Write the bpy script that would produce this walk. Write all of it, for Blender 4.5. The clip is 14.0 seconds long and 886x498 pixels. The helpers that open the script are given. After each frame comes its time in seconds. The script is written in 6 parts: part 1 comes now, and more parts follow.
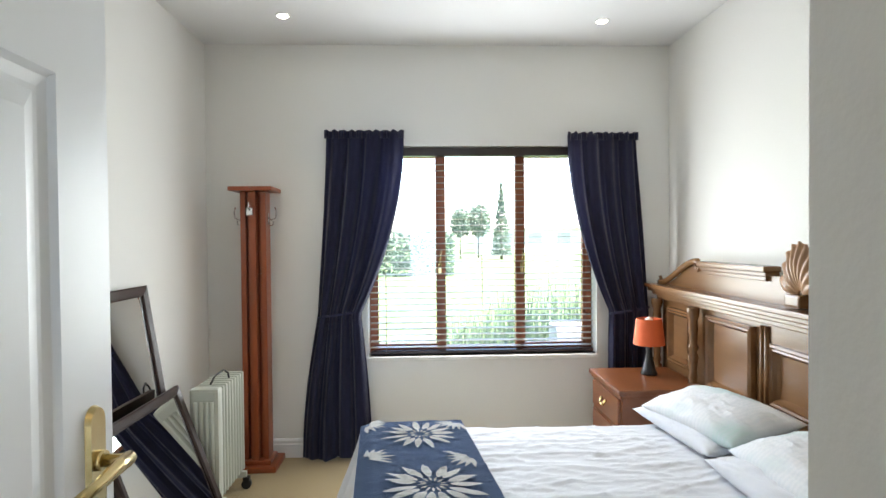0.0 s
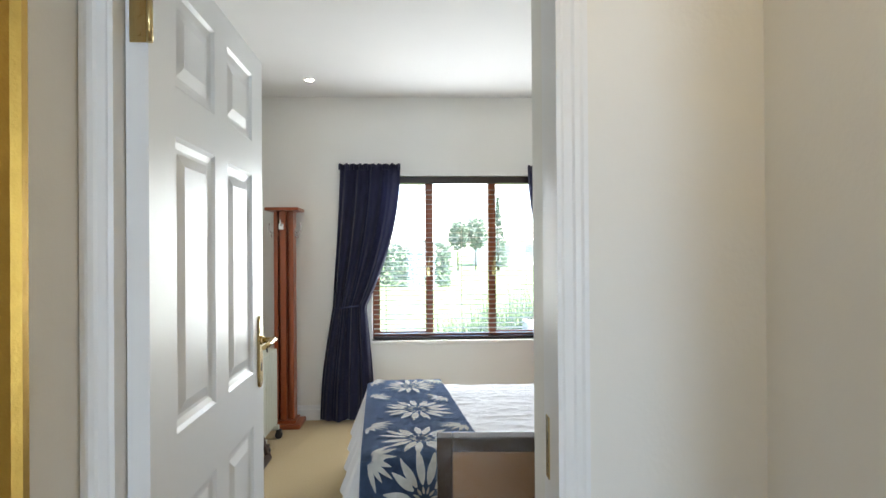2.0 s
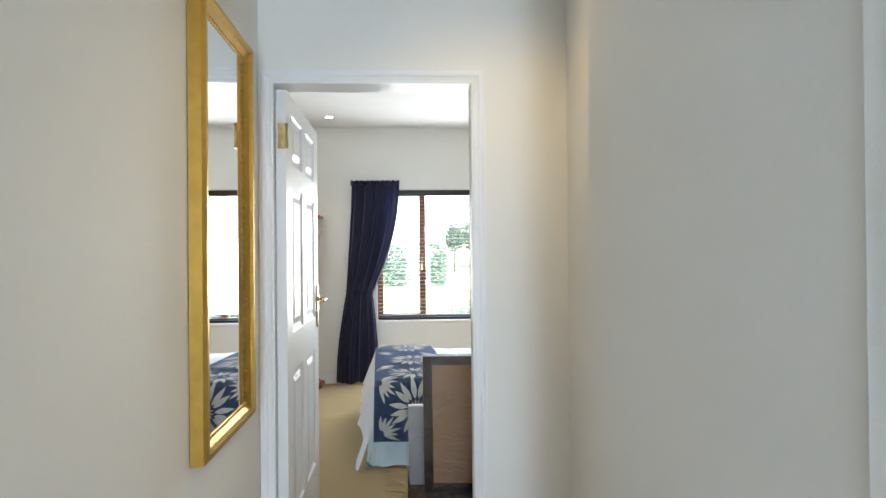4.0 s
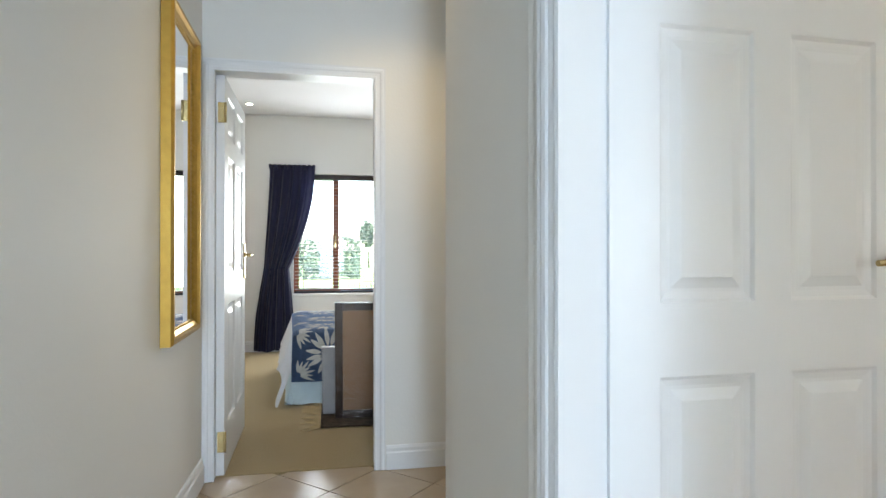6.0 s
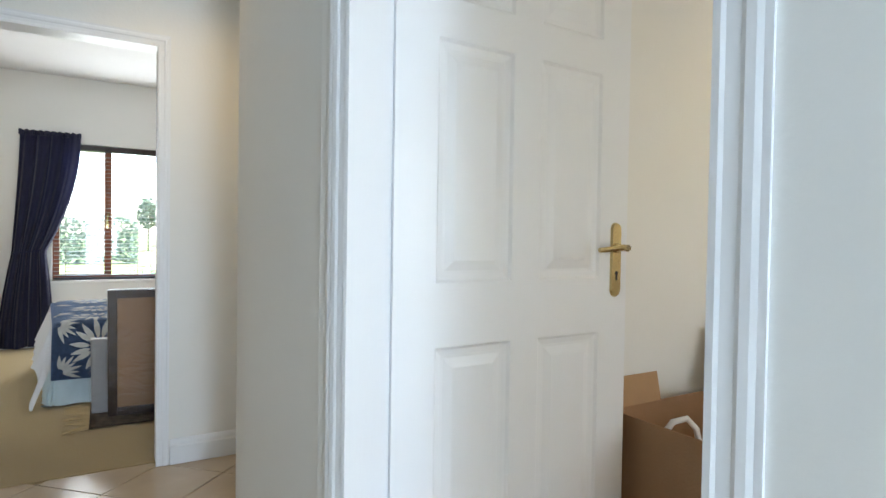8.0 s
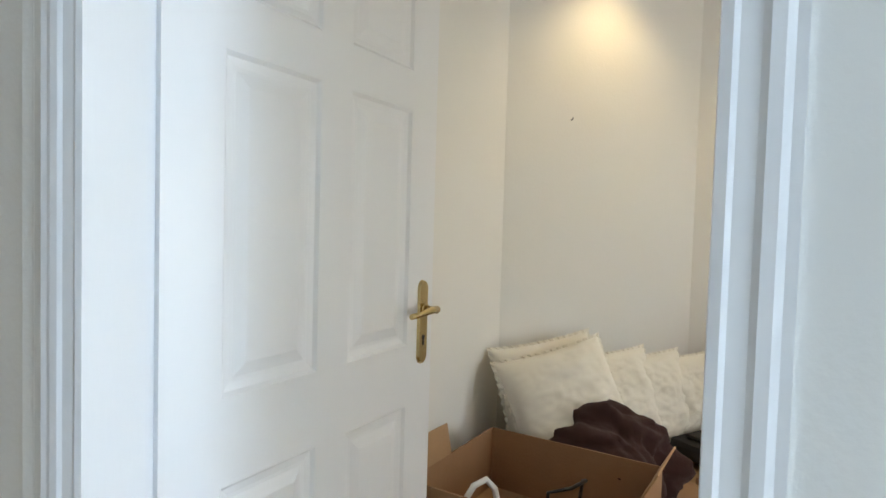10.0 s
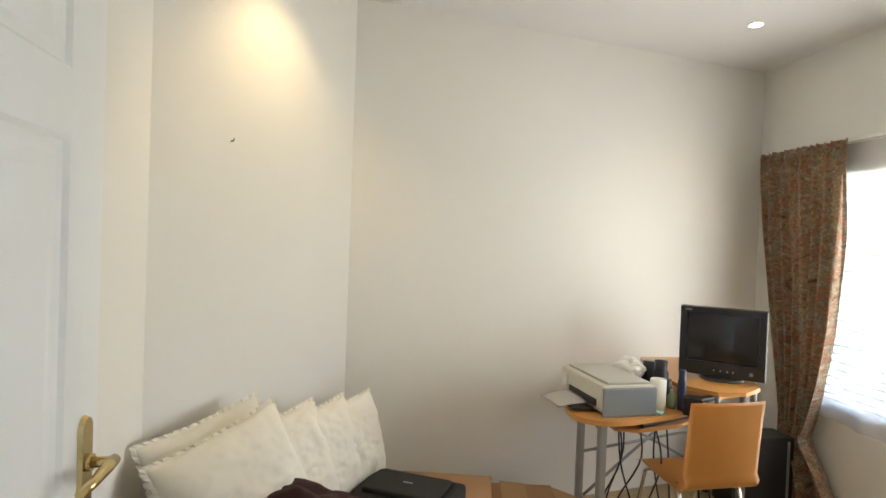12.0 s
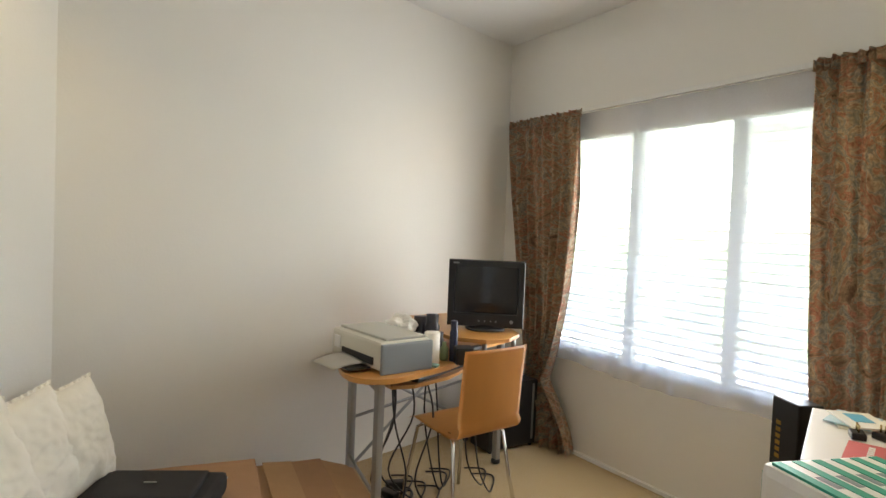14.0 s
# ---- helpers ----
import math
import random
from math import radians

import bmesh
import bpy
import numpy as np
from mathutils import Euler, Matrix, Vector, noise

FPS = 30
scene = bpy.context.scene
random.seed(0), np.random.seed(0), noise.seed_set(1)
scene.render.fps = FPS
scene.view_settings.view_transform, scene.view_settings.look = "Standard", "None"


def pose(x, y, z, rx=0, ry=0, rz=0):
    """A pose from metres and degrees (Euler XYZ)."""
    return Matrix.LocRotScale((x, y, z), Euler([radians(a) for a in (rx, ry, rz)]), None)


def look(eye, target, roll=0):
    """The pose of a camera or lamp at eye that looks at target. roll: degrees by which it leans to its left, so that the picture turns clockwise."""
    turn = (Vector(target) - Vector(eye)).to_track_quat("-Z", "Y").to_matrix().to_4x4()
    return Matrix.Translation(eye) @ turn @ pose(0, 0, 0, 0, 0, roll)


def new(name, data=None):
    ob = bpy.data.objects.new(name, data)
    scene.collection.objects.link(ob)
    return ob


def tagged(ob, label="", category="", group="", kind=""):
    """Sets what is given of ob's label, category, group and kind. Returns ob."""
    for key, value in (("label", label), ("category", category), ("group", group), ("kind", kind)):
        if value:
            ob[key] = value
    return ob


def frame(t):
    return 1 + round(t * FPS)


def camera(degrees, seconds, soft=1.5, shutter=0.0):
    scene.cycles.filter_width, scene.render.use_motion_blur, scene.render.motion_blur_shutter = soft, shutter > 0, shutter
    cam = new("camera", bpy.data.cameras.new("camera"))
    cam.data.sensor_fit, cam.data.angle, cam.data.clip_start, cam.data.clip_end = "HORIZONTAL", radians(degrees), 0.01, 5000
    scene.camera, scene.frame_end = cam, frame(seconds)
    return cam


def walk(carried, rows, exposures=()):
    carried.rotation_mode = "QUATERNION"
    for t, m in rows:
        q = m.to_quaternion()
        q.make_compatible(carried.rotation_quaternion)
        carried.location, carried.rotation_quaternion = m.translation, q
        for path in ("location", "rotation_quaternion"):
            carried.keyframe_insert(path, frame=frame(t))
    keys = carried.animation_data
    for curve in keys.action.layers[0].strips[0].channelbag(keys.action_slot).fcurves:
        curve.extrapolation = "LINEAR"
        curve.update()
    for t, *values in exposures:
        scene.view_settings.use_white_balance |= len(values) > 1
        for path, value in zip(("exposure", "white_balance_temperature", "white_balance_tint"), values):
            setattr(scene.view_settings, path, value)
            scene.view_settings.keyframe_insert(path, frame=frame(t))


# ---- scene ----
cam = camera(75.3, 14.0)
PATH = [
    (0, (0.074, -0.024, 1.4), (0.151, 1.974, 1.365), -0.5),
    (0.5, (0.101, -0.213, 1.4), (0.185, 1.785, 1.37), -0.5),
    (1, (0.078, -0.497, 1.395), (0.163, 1.501, 1.386), -0.6),
    (1.5, (0.091, -0.749, 1.387), (0.176, 1.249, 1.392), -0.6),
    (2, (0.129, -1.055, 1.374), (0.209, 0.943, 1.382), -0.4),
    (2.5, (0.137, -1.36, 1.379), (0.211, 0.639, 1.39), -0.7),
    (3, (0.141, -1.683, 1.375), (0.212, 0.316, 1.389), -0.7),
    (5.5, (0.18, -2.914, 1.183), (0.437, -0.931, 1.194), -0.1),
    (6, (0.16, -2.99, 1.118), (0.54, -1.027, 1.127), 0.0),
    (6.5, (0.146, -3.051, 1.086), (0.684, -1.125, 1.085), 0.3),
    (7, (0.144, -3.096, 1.076), (0.857, -1.228, 1.061), 0.5),
    (7.5, (0.145, -3.104, 1.087), (1.017, -1.304, 1.062), 0.7),
    (10, (0.214, -2.711, 1.319), (1.909, -1.653, 1.24), 1.6),
    (10.5, (0.29, -2.576, 1.357), (2.147, -1.837, 1.29), 1.7),
    (11, (0.382, -2.468, 1.411), (2.34, -2.066, 1.362), 1.7),
    (11.5, (0.455, -2.369, 1.45), (2.452, -2.285, 1.408), 1.8),
    (12, (0.492, -2.282, 1.48), (2.47, -2.575, 1.445), 2.1),
    (12.5, (0.514, -2.254, 1.473), (2.425, -2.843, 1.448), 2.2),
    (13, (0.561, -2.256, 1.424), (2.381, -3.086, 1.402), 2.3),
    (13.5, (0.651, -2.25, 1.393), (2.385, -3.246, 1.346), 2.4),
    (14, (0.774, -2.263, 1.342), (2.438, -3.371, 1.272), 2.4),
]
walk(cam, [(t, look(eye, target, roll)) for t, eye, target, roll in PATH], [(0, 3.2), (1.8, 3.25), (3.0, 3.5), (5.3, 3.3), (7.5, 3.28), (10.2, 3.2), (11.5, 3.45), (12.2, 3.5), (13.0, 3.32), (14, 3.27)])
# world, sun, exposure
WORLD = bpy.data.worlds.new("sky")
scene.world = WORLD
WORLD.use_nodes = True
_nt = WORLD.node_tree
_sky = _nt.nodes.new("ShaderNodeTexSky")
_sky.sky_type = "NISHITA"
_sky.sun_disc = False
_sky.sun_elevation = radians(62)
_sky.sun_rotation = radians(116)
_nt.links.new(_sky.outputs[0], _nt.nodes["Background"].inputs[0])
_nt.nodes["Background"].inputs[1].default_value = 0.15
SUN = new("sun", bpy.data.lights.new("sun", "SUN"))
SUN.data.energy, SUN.data.angle, SUN.data.color = 4.5, radians(0.53), (1.0, 0.95, 0.88)
SUN.matrix_world = look((0, 0, 0), (-0.45, 0.22, -0.866))


def area(name, eye, target, w, h, watts, color):
    ob = new(name, bpy.data.lights.new(name, "AREA"))
    ob.data.shape, ob.data.size, ob.data.size_y, ob.data.energy, ob.data.color = "RECTANGLE", w, h, watts, color
    ob.matrix_world = look(eye, target)
    return ob


def spot(x, y, z, watts, degrees=75, color=(1.0, 0.8, 0.5)):
    ob = new("spot_light", bpy.data.lights.new("spot_light", "SPOT"))
    ob.data.energy, ob.data.spot_size, ob.data.spot_blend, ob.data.color, ob.data.shadow_soft_size = watts, radians(degrees), 0.9, color, 0.03
    ob.matrix_world = look((x, y, z), (x, y, 0))
    return ob


# daylight in the window openings
area("window_daylight", (0.48, 3.71, 1.33), (0.48, 0, 1.1), 1.25, 1.2, 5.6, (0.93, 0.97, 1.0))
area("window_daylight", (2.55, -4.835, 1.28), (2.55, 0, 1.1), 1.3, 1.2, 2.3, (1.0, 0.97, 0.92))
# ceiling downlights
CEIL = 2.65
# the bedroom pair at y 1.3 is unseen, added to repeat the window pair
LIGHTS_BED = [(-0.68, 3.22), (1.13, 3.27), (-0.68, 1.3), (1.13, 1.3)]
# the study light at x 1.3 is unseen, added as a warm fill
LIGHTS_STUDY = [(3.22, -4.28), (2.72, -2.12), (1.3, -4.28)]
LIGHTS_HALL = [(0.42, -0.66)]
for _x, _y in LIGHTS_HALL:
    spot(_x, _y, CEIL - 0.03, 2.4, 125, (1.0, 0.74, 0.38))
for _x, _y in LIGHTS_BED:
    spot(_x, _y, CEIL - 0.03, 1.4)
for _x, _y in LIGHTS_STUDY:
    spot(_x, _y, CEIL - 0.03, 2.0 if _y > -3 else (0.75 if _x > 2 else 4.2), 115, (1.0, 0.72, 0.34))
# fill lamp added at the unseen far end to brighten the hall, with a cool tint
area("hall_fill_light", (0.25, -6.9, 1.4), (0.25, 0, 1.2), 0.9, 2.2, 13.6, (0.62, 0.79, 1.0))

# materials


def mat(name, color, rough=0.6, metal=0.0, var=0.06, scale=6.0, bump=0.05, bscale=120.0, spec=0.5, sheen=0.0, trans=0.0, alpha=1.0, stretch=(1, 1, 1)):
    m = bpy.data.materials.new(name)
    m.use_nodes = True
    t = m.node_tree
    p = t.nodes["Principled BSDF"]
    p.inputs["Roughness"].default_value = rough
    p.inputs["Metallic"].default_value = metal
    p.inputs["Specular IOR Level"].default_value = spec
    p.inputs["Sheen Weight"].default_value = sheen
    p.inputs["Transmission Weight"].default_value = trans
    p.inputs["Alpha"].default_value = alpha
    co = t.nodes.new("ShaderNodeTexCoord")
    mp = t.nodes.new("ShaderNodeMapping")
    mp.inputs["Scale"].default_value = stretch
    t.links.new(co.outputs["Object"], mp.inputs[0])
    n1 = t.nodes.new("ShaderNodeTexNoise")
    n1.inputs["Scale"].default_value = scale
    n1.inputs["Detail"].default_value = 6
    t.links.new(mp.outputs[0], n1.inputs["Vector"])
    mix = t.nodes.new("ShaderNodeMix")
    mix.data_type = "RGBA"
    t.links.new(n1.outputs[0], mix.inputs[0])
    mix.inputs[6].default_value = (*[c * (1 - var) for c in color], 1)
    mix.inputs[7].default_value = (*[min(1, c * (1 + var)) for c in color], 1)
    t.links.new(mix.outputs[2], p.inputs["Base Color"])
    if bump:
        n2 = t.nodes.new("ShaderNodeTexNoise")
        n2.inputs["Scale"].default_value = bscale
        n2.inputs["Detail"].default_value = 3
        t.links.new(mp.outputs[0], n2.inputs["Vector"])
        b = t.nodes.new("ShaderNodeBump")
        b.inputs["Strength"].default_value = bump
        b.inputs["Distance"].default_value = 0.01
        t.links.new(n2.outputs[0], b.inputs["Height"])
        t.links.new(b.outputs[0], p.inputs["Normal"])
    return m


def glow(name, color, strength):
    m = mat(name, color, bump=0)
    p = m.node_tree.nodes["Principled BSDF"]
    p.inputs["Emission Color"].default_value = (*color, 1)
    p.inputs["Emission Strength"].default_value = strength
    return m


WALL = mat("wall_paint", (0.80, 0.79, 0.755), 0.65, var=0.015, scale=2.5, bump=0.06, bscale=90, spec=0.3)
CEILING = mat("ceiling_paint", (0.80, 0.80, 0.79), 0.8, var=0.01, bump=0.03, spec=0.2)
GLOSS = mat("gloss_white_paint", (0.80, 0.81, 0.82), 0.38, var=0.015, scale=4, bump=0.02, bscale=60, stretch=(1, 1, 0.15))
CARPET = mat("beige_carpet", (0.43, 0.325, 0.165), 0.95, var=0.16, scale=60, bump=0.7, bscale=450, spec=0.1, sheen=0.3)
TILE = mat("beige_tile", (0.50, 0.40, 0.29), 0.22, var=0.14, scale=5, bump=0.03, bscale=30)
GROUT = mat("grout", (0.20, 0.16, 0.12), 0.9, var=0.2, scale=40)
SKIRT = GLOSS
REDWOOD = mat("meranti_wood", (0.30, 0.075, 0.028), 0.3, var=0.35, scale=9, bump=0.04, bscale=60, stretch=(3, 3, 0.25))
FRAMEWOOD = mat("window_wood", (0.32, 0.085, 0.028), 0.4, var=0.3, scale=9, bump=0.05, bscale=60, stretch=(1, 1, 1))
HEADWOOD = mat("headboard_wood", (0.20, 0.10, 0.042), 0.27, var=0.28, scale=6, bump=0.04, bscale=60, stretch=(2, 0.35, 2))
STANDWOOD = mat("cabinet_wood", (0.17, 0.058, 0.022), 0.28, var=0.3, scale=8, bump=0.03, bscale=60, stretch=(2, 0.4, 2))
DARKWOOD = mat("dark_frame_wood", (0.028, 0.014, 0.010), 0.35, var=0.3, scale=12)
BEECH = mat("beech_veneer", (0.58, 0.29, 0.085), 0.32, var=0.12, scale=10, bump=0.02, stretch=(1, 1, 0.3))
BRASS = mat("brass", (0.60, 0.47, 0.23), 0.25, 1.0, var=0.1, scale=30, bump=0.02)
GOLD = mat("gold_leaf", (0.53, 0.33, 0.075), 0.36, 0.9, var=0.2, scale=25, bump=0.1, bscale=150)
CHROME = mat("chrome", (0.75, 0.75, 0.76), 0.15, 1.0, var=0.03, bump=0)
GREYMETAL = mat("grey_steel", (0.33, 0.34, 0.35), 0.4, 0.5, var=0.05)
NAVY = mat("navy_cloth", (0.021, 0.023, 0.066), 0.85, var=0.3, scale=20, bump=0.25, bscale=500, sheen=0.25, stretch=(3, 3, 0.6))
LINEN = mat("white_linen", (0.66, 0.68, 0.73), 0.85, var=0.05, scale=8, bump=0.25, bscale=350, sheen=0.2)
VALANCE = mat("pale_blue_linen", (0.60, 0.72, 0.76), 0.85, var=0.1, scale=12, bump=0.25, bscale=350)
CREAM = mat("cream_cotton", (0.80, 0.77, 0.68), 0.88, var=0.05, scale=10, bump=0.2, bscale=260, sheen=0.2)
BLACK = mat("black_plastic", (0.014, 0.014, 0.016), 0.35, var=0.2, scale=30, bump=0.05)
BLACKCLOTH = mat("black_nylon", (0.014, 0.013, 0.015), 0.8, var=0.3, scale=30, bump=0.4, bscale=400)
SCREEN = mat("dark_screen", (0.02, 0.02, 0.022), 0.08, var=0.05, bump=0)
BONE = mat("off_white_plastic", (0.66, 0.65, 0.58), 0.45, var=0.03, bump=0.03)
GREYPLASTIC = mat("grey_blue_plastic", (0.22, 0.25, 0.28), 0.4, var=0.06, bump=0.03)
CARD = mat("brown_cardboard", (0.33, 0.19, 0.10), 0.85, var=0.1, scale=14, bump=0.15, bscale=120)
CARDIN = mat("cardboard_inside", (0.40, 0.25, 0.13), 0.85, var=0.1, scale=14, bump=0.15, bscale=120)
MAROON = mat("maroon_cloth", (0.040, 0.012, 0.011), 0.9, var=0.4, scale=14, bump=0.6, bscale=220, sheen=0.05)
ORANGE = mat("orange_shade", (0.72, 0.13, 0.035), 0.7, var=0.08, scale=30, bump=0.2, bscale=300)
PAPER = mat("paper", (0.80, 0.80, 0.78), 0.8, var=0.03)
WHITE = mat("white_plastic", (0.78, 0.78, 0.77), 0.4, var=0.03)
MIRROR = mat("mirror_glass", (0.92, 0.93, 0.93), 0.015, 1.0, var=0.0, bump=0)
SLAT = mat("blind_slat", (0.80, 0.79, 0.77), 0.5, var=0.05)
SLATWOOD = mat("blind_slat_wood", (0.50, 0.42, 0.34), 0.4, var=0.1)
HEATER = mat("cream_enamel", (0.58, 0.60, 0.53), 0.3, var=0.05, bump=0.02)
LAMPGLOW = glow("lamp_glow", (1.0, 0.93, 0.78), 4)

# mesh helpers


def mesh_ob(name, bm, m, parent=None, smooth=False, **tags):
    me = bpy.data.meshes.new(name)
    bm.normal_update()
    bm.to_mesh(me)
    bm.free()
    if smooth:
        for f in me.polygons:
            f.use_smooth = True
    for one in (m if isinstance(m, (list, tuple)) else [m]):
        me.materials.append(one)
    ob = new(name, me)
    if parent is not None:
        ob.parent = parent
    return tagged(ob, **tags)


def add_box(bm, x0, x1, y0, y1, z0, z1, m=None, bevel=0.0, mi=0):
    verts = [bm.verts.new((x, y, z)) for x in (x0, x1) for y in (y0, y1) for z in (z0, z1)]
    faces = [bm.faces.new([verts[i] for i in q]) for q in ((0, 1, 3, 2), (4, 6, 7, 5), (0, 4, 5, 1), (2, 3, 7, 6), (0, 2, 6, 4), (1, 5, 7, 3))]
    for f in faces:
        f.material_index = mi
    if m is not None:
        bmesh.ops.transform(bm, matrix=m, verts=verts)
    if bevel:
        edges = list({e for f in faces for e in f.edges})
        res = bmesh.ops.bevel(bm, geom=edges, offset=bevel, segments=2, affect="EDGES", profile=0.6)
        for f in res["faces"]:
            f.material_index = mi
    return verts


def box(name, x0, x1, y0, y1, z0, z1, m, parent=None, bevel=0.0, at=None, **tags):
    bm = bmesh.new()
    add_box(bm, x0, x1, y0, y1, z0, z1, at, bevel)
    bmesh.ops.recalc_face_normals(bm, faces=bm.faces)
    return mesh_ob(name, bm, m, parent, **tags)


def add_tube(bm, pts, r, seg=8, mi=0, cap=True):
    pts = [Vector(p) for p in pts]
    rs = r if isinstance(r, (list, tuple)) else [r] * len(pts)
    rings, side = [], None
    for i, p in enumerate(pts):
        d = (pts[min(i + 1, len(pts) - 1)] - pts[max(i - 1, 0)]).normalized()
        if side is None:
            side = d.orthogonal().normalized()
        side = (side - d * side.dot(d)).normalized()
        up = d.cross(side)
        rings.append([bm.verts.new(p + (side * math.cos(a) + up * math.sin(a)) * rs[i]) for a in [2 * math.pi * k / seg for k in range(seg)]])
    for a, b in zip(rings, rings[1:]):
        for k in range(seg):
            f = bm.faces.new((a[k], a[(k + 1) % seg], b[(k + 1) % seg], b[k]))
            f.smooth, f.material_index = True, mi
    if cap:
        for ring in (rings[0][::-1], rings[-1]):
            bm.faces.new(ring).material_index = mi
    return [v for ring in rings for v in ring]


def add_lathe(bm, prof, x=0, y=0, z=0, seg=24, mi=0):
    return add_tube(bm, [(x, y, z + h) for r, h in prof], [max(r, 0.0005) for r, h in prof], seg, mi)


def tube(name, pts, r, m, parent=None, seg=8, **tags):
    bm = bmesh.new()
    add_tube(bm, pts, r, seg)
    return mesh_ob(name, bm, m, parent, **tags)


def lathe(name, prof, m, parent=None, x=0, y=0, z=0, seg=24, **tags):
    bm = bmesh.new()
    add_lathe(bm, prof, x, y, z, seg)
    return mesh_ob(name, bm, m, parent, **tags)


def grid(name, nu, nv, fn, m, parent=None, thick=0.0, closed=False, smooth=True, **tags):
    """A sheet of nu x nv cells, fn(u, v) with u and v from 0 to 1."""
    bm = bmesh.new()
    vs = [[bm.verts.new(fn(i / nu, j / nv)) for j in range(nv + 1)] for i in range(nu + 1)]
    for i in range(nu):
        for j in range(nv):
            bm.faces.new((vs[i][j], vs[i + 1][j], vs[i + 1][j + 1], vs[i][j + 1]))
    if thick:
        bmesh.ops.solidify(bm, geom=bm.faces[:], thickness=thick)
    return mesh_ob(name, bm, m, parent, smooth, **tags)


def empty(name, m=None, **tags):
    ob = new(name)
    if m is not None:
        ob.matrix_world = m
    return tagged(ob, **tags)


def wall(name, x0, x1, y0, y1, z0=0.0, z1=None, **kw):
    return box(name, x0, x1, y0, y1, z0, CEIL if z1 is None else z1, WALL, kind="structure", label="off-white painted plaster wall", **kw)


def wall_xz(name, x0, x1, y0, y1, hole):
    """A wall along x with one opening (hx0, hx1, hz0, hz1), as one mesh."""
    hx0, hx1, hz0, hz1 = hole
    bm = bmesh.new()
    add_box(bm, x0, hx0, y0, y1, 0, CEIL)
    add_box(bm, hx1, x1, y0, y1, 0, CEIL)
    add_box(bm, hx0, hx1, y0, y1, hz1, CEIL)
    if hz0 > 0:
        add_box(bm, hx0, hx1, y0, y1, 0, hz0)
    return mesh_ob(name, bm, WALL, kind="structure", label="off-white painted plaster wall")


def wall_yz(name, x0, x1, y0, y1, hole):
    hy0, hy1, hz1 = hole
    bm = bmesh.new()
    add_box(bm, x0, x1, y0, hy0, 0, CEIL)
    add_box(bm, x0, x1, hy1, y1, 0, CEIL)
    add_box(bm, x0, x1, hy0, hy1, hz1, CEIL)
    return mesh_ob(name, bm, WALL, kind="structure", label="off-white painted plaster wall")


# large structure
BX0, BX1, BY0, BY1 = -1.29, 1.71, 0.10, 3.70      # bedroom
HX0, HX1 = -0.46, 0.557                           # hall
SX0, SY0, SY1 = 0.73, -4.90, -1.61                # study
BWIN = (-0.27, 1.225, 0.64, 2.0)
SWIN = (1.56, 3.60, 0.60, 1.98)
DOOR_H = 2.03
wall_xz("wall_bedroom_window", BX0 - 0.2, BX1 + 0.2, BY1, BY1 + 0.24, BWIN)
wall("wall_bedroom_west", BX0 - 0.2, BX0, BY0 - 0.13, BY1)
wall("wall_bedroom_east", BX1, BX1 + 0.2, BY0 - 0.13, BY1)
wall_xz("wall_bedroom_door", BX0, BX1, -0.03, BY0, (-0.435, 0.408, 0, DOOR_H + 0.03))
wall("wall_bedroom_return", 0.437, BX1, BY0, 0.50)
wall("wall_hall_west", HX0 - 0.2, HX0, -7.2, -0.03)
wall("wall_hall_alcove", 0.76, 0.9, -0.99, -0.03)
wall("wall_hall_pier", HX1, 0.9, -1.11, -0.99)


def wall_prism(name, corners):
    bm = bmesh.new()
    low = [bm.verts.new((x, y, 0)) for x, y in corners]
    high = [bm.verts.new((x, y, CEIL)) for x, y in corners]
    bm.faces.new(low)
    bm.faces.new(high)
    for k in range(len(corners)):
        n = (k + 1) % len(corners)
        bm.faces.new((low[k], low[n], high[n], high[k]))
    bmesh.ops.recalc_face_normals(bm, faces=bm.faces)
    return mesh_ob(name, bm, WALL, kind="structure", label="off-white painted plaster wall")


wall_prism("wall_hall_east", [(HX1, -1.11), (SX0, -1.11), (SX0, -1.77), (0.596, -1.79)])
# the study door stands in a wall that runs aslant to the hall
DOORWAY = pose(0.619, -1.884, 0, 0, 0, -76.4)
bm = bmesh.new()
for s0, s1, h0, th in ((-0.12, -0.03, 0.0, 0.119), (-0.03, 0.81, DOOR_H + 0.03, 0.04)):
    add_box(bm, s0, s1, 0, th, h0, CEIL, DOORWAY)
bmesh.ops.recalc_face_normals(bm, faces=bm.faces)
mesh_ob("wall_study_door", bm, WALL, kind="structure", label="off-white painted plaster wall")
wall_prism("wall_study_splay", [(0.809, -2.671), (0.845, -3.0), (0.905, -3.0), (0.821, -2.668)])
wall("wall_hall_south", 0.845, 0.905, -7.2, -3.0)
wall("wall_hall_end", HX0 - 0.2, 1.0, -7.4, -7.2)
wall("wall_study_north", SX0, 2.5, SY1, SY1 + 0.12)
wall_xz("wall_study_window", 0.9, 4.2, SY0 - 0.24, SY0, SWIN)


def slanted_wall(name, a, b, th=0.15):
    a, b = Vector((*a, 0)), Vector((*b, 0))
    d = b - a
    m = Matrix.Translation(a) @ Matrix.Rotation(math.atan2(d.y, d.x), 4, "Z")
    bm = bmesh.new()
    add_box(bm, 0, d.length, 0, th, 0, CEIL, m)
    return mesh_ob(name, bm, WALL, kind="structure", label="off-white painted plaster wall")


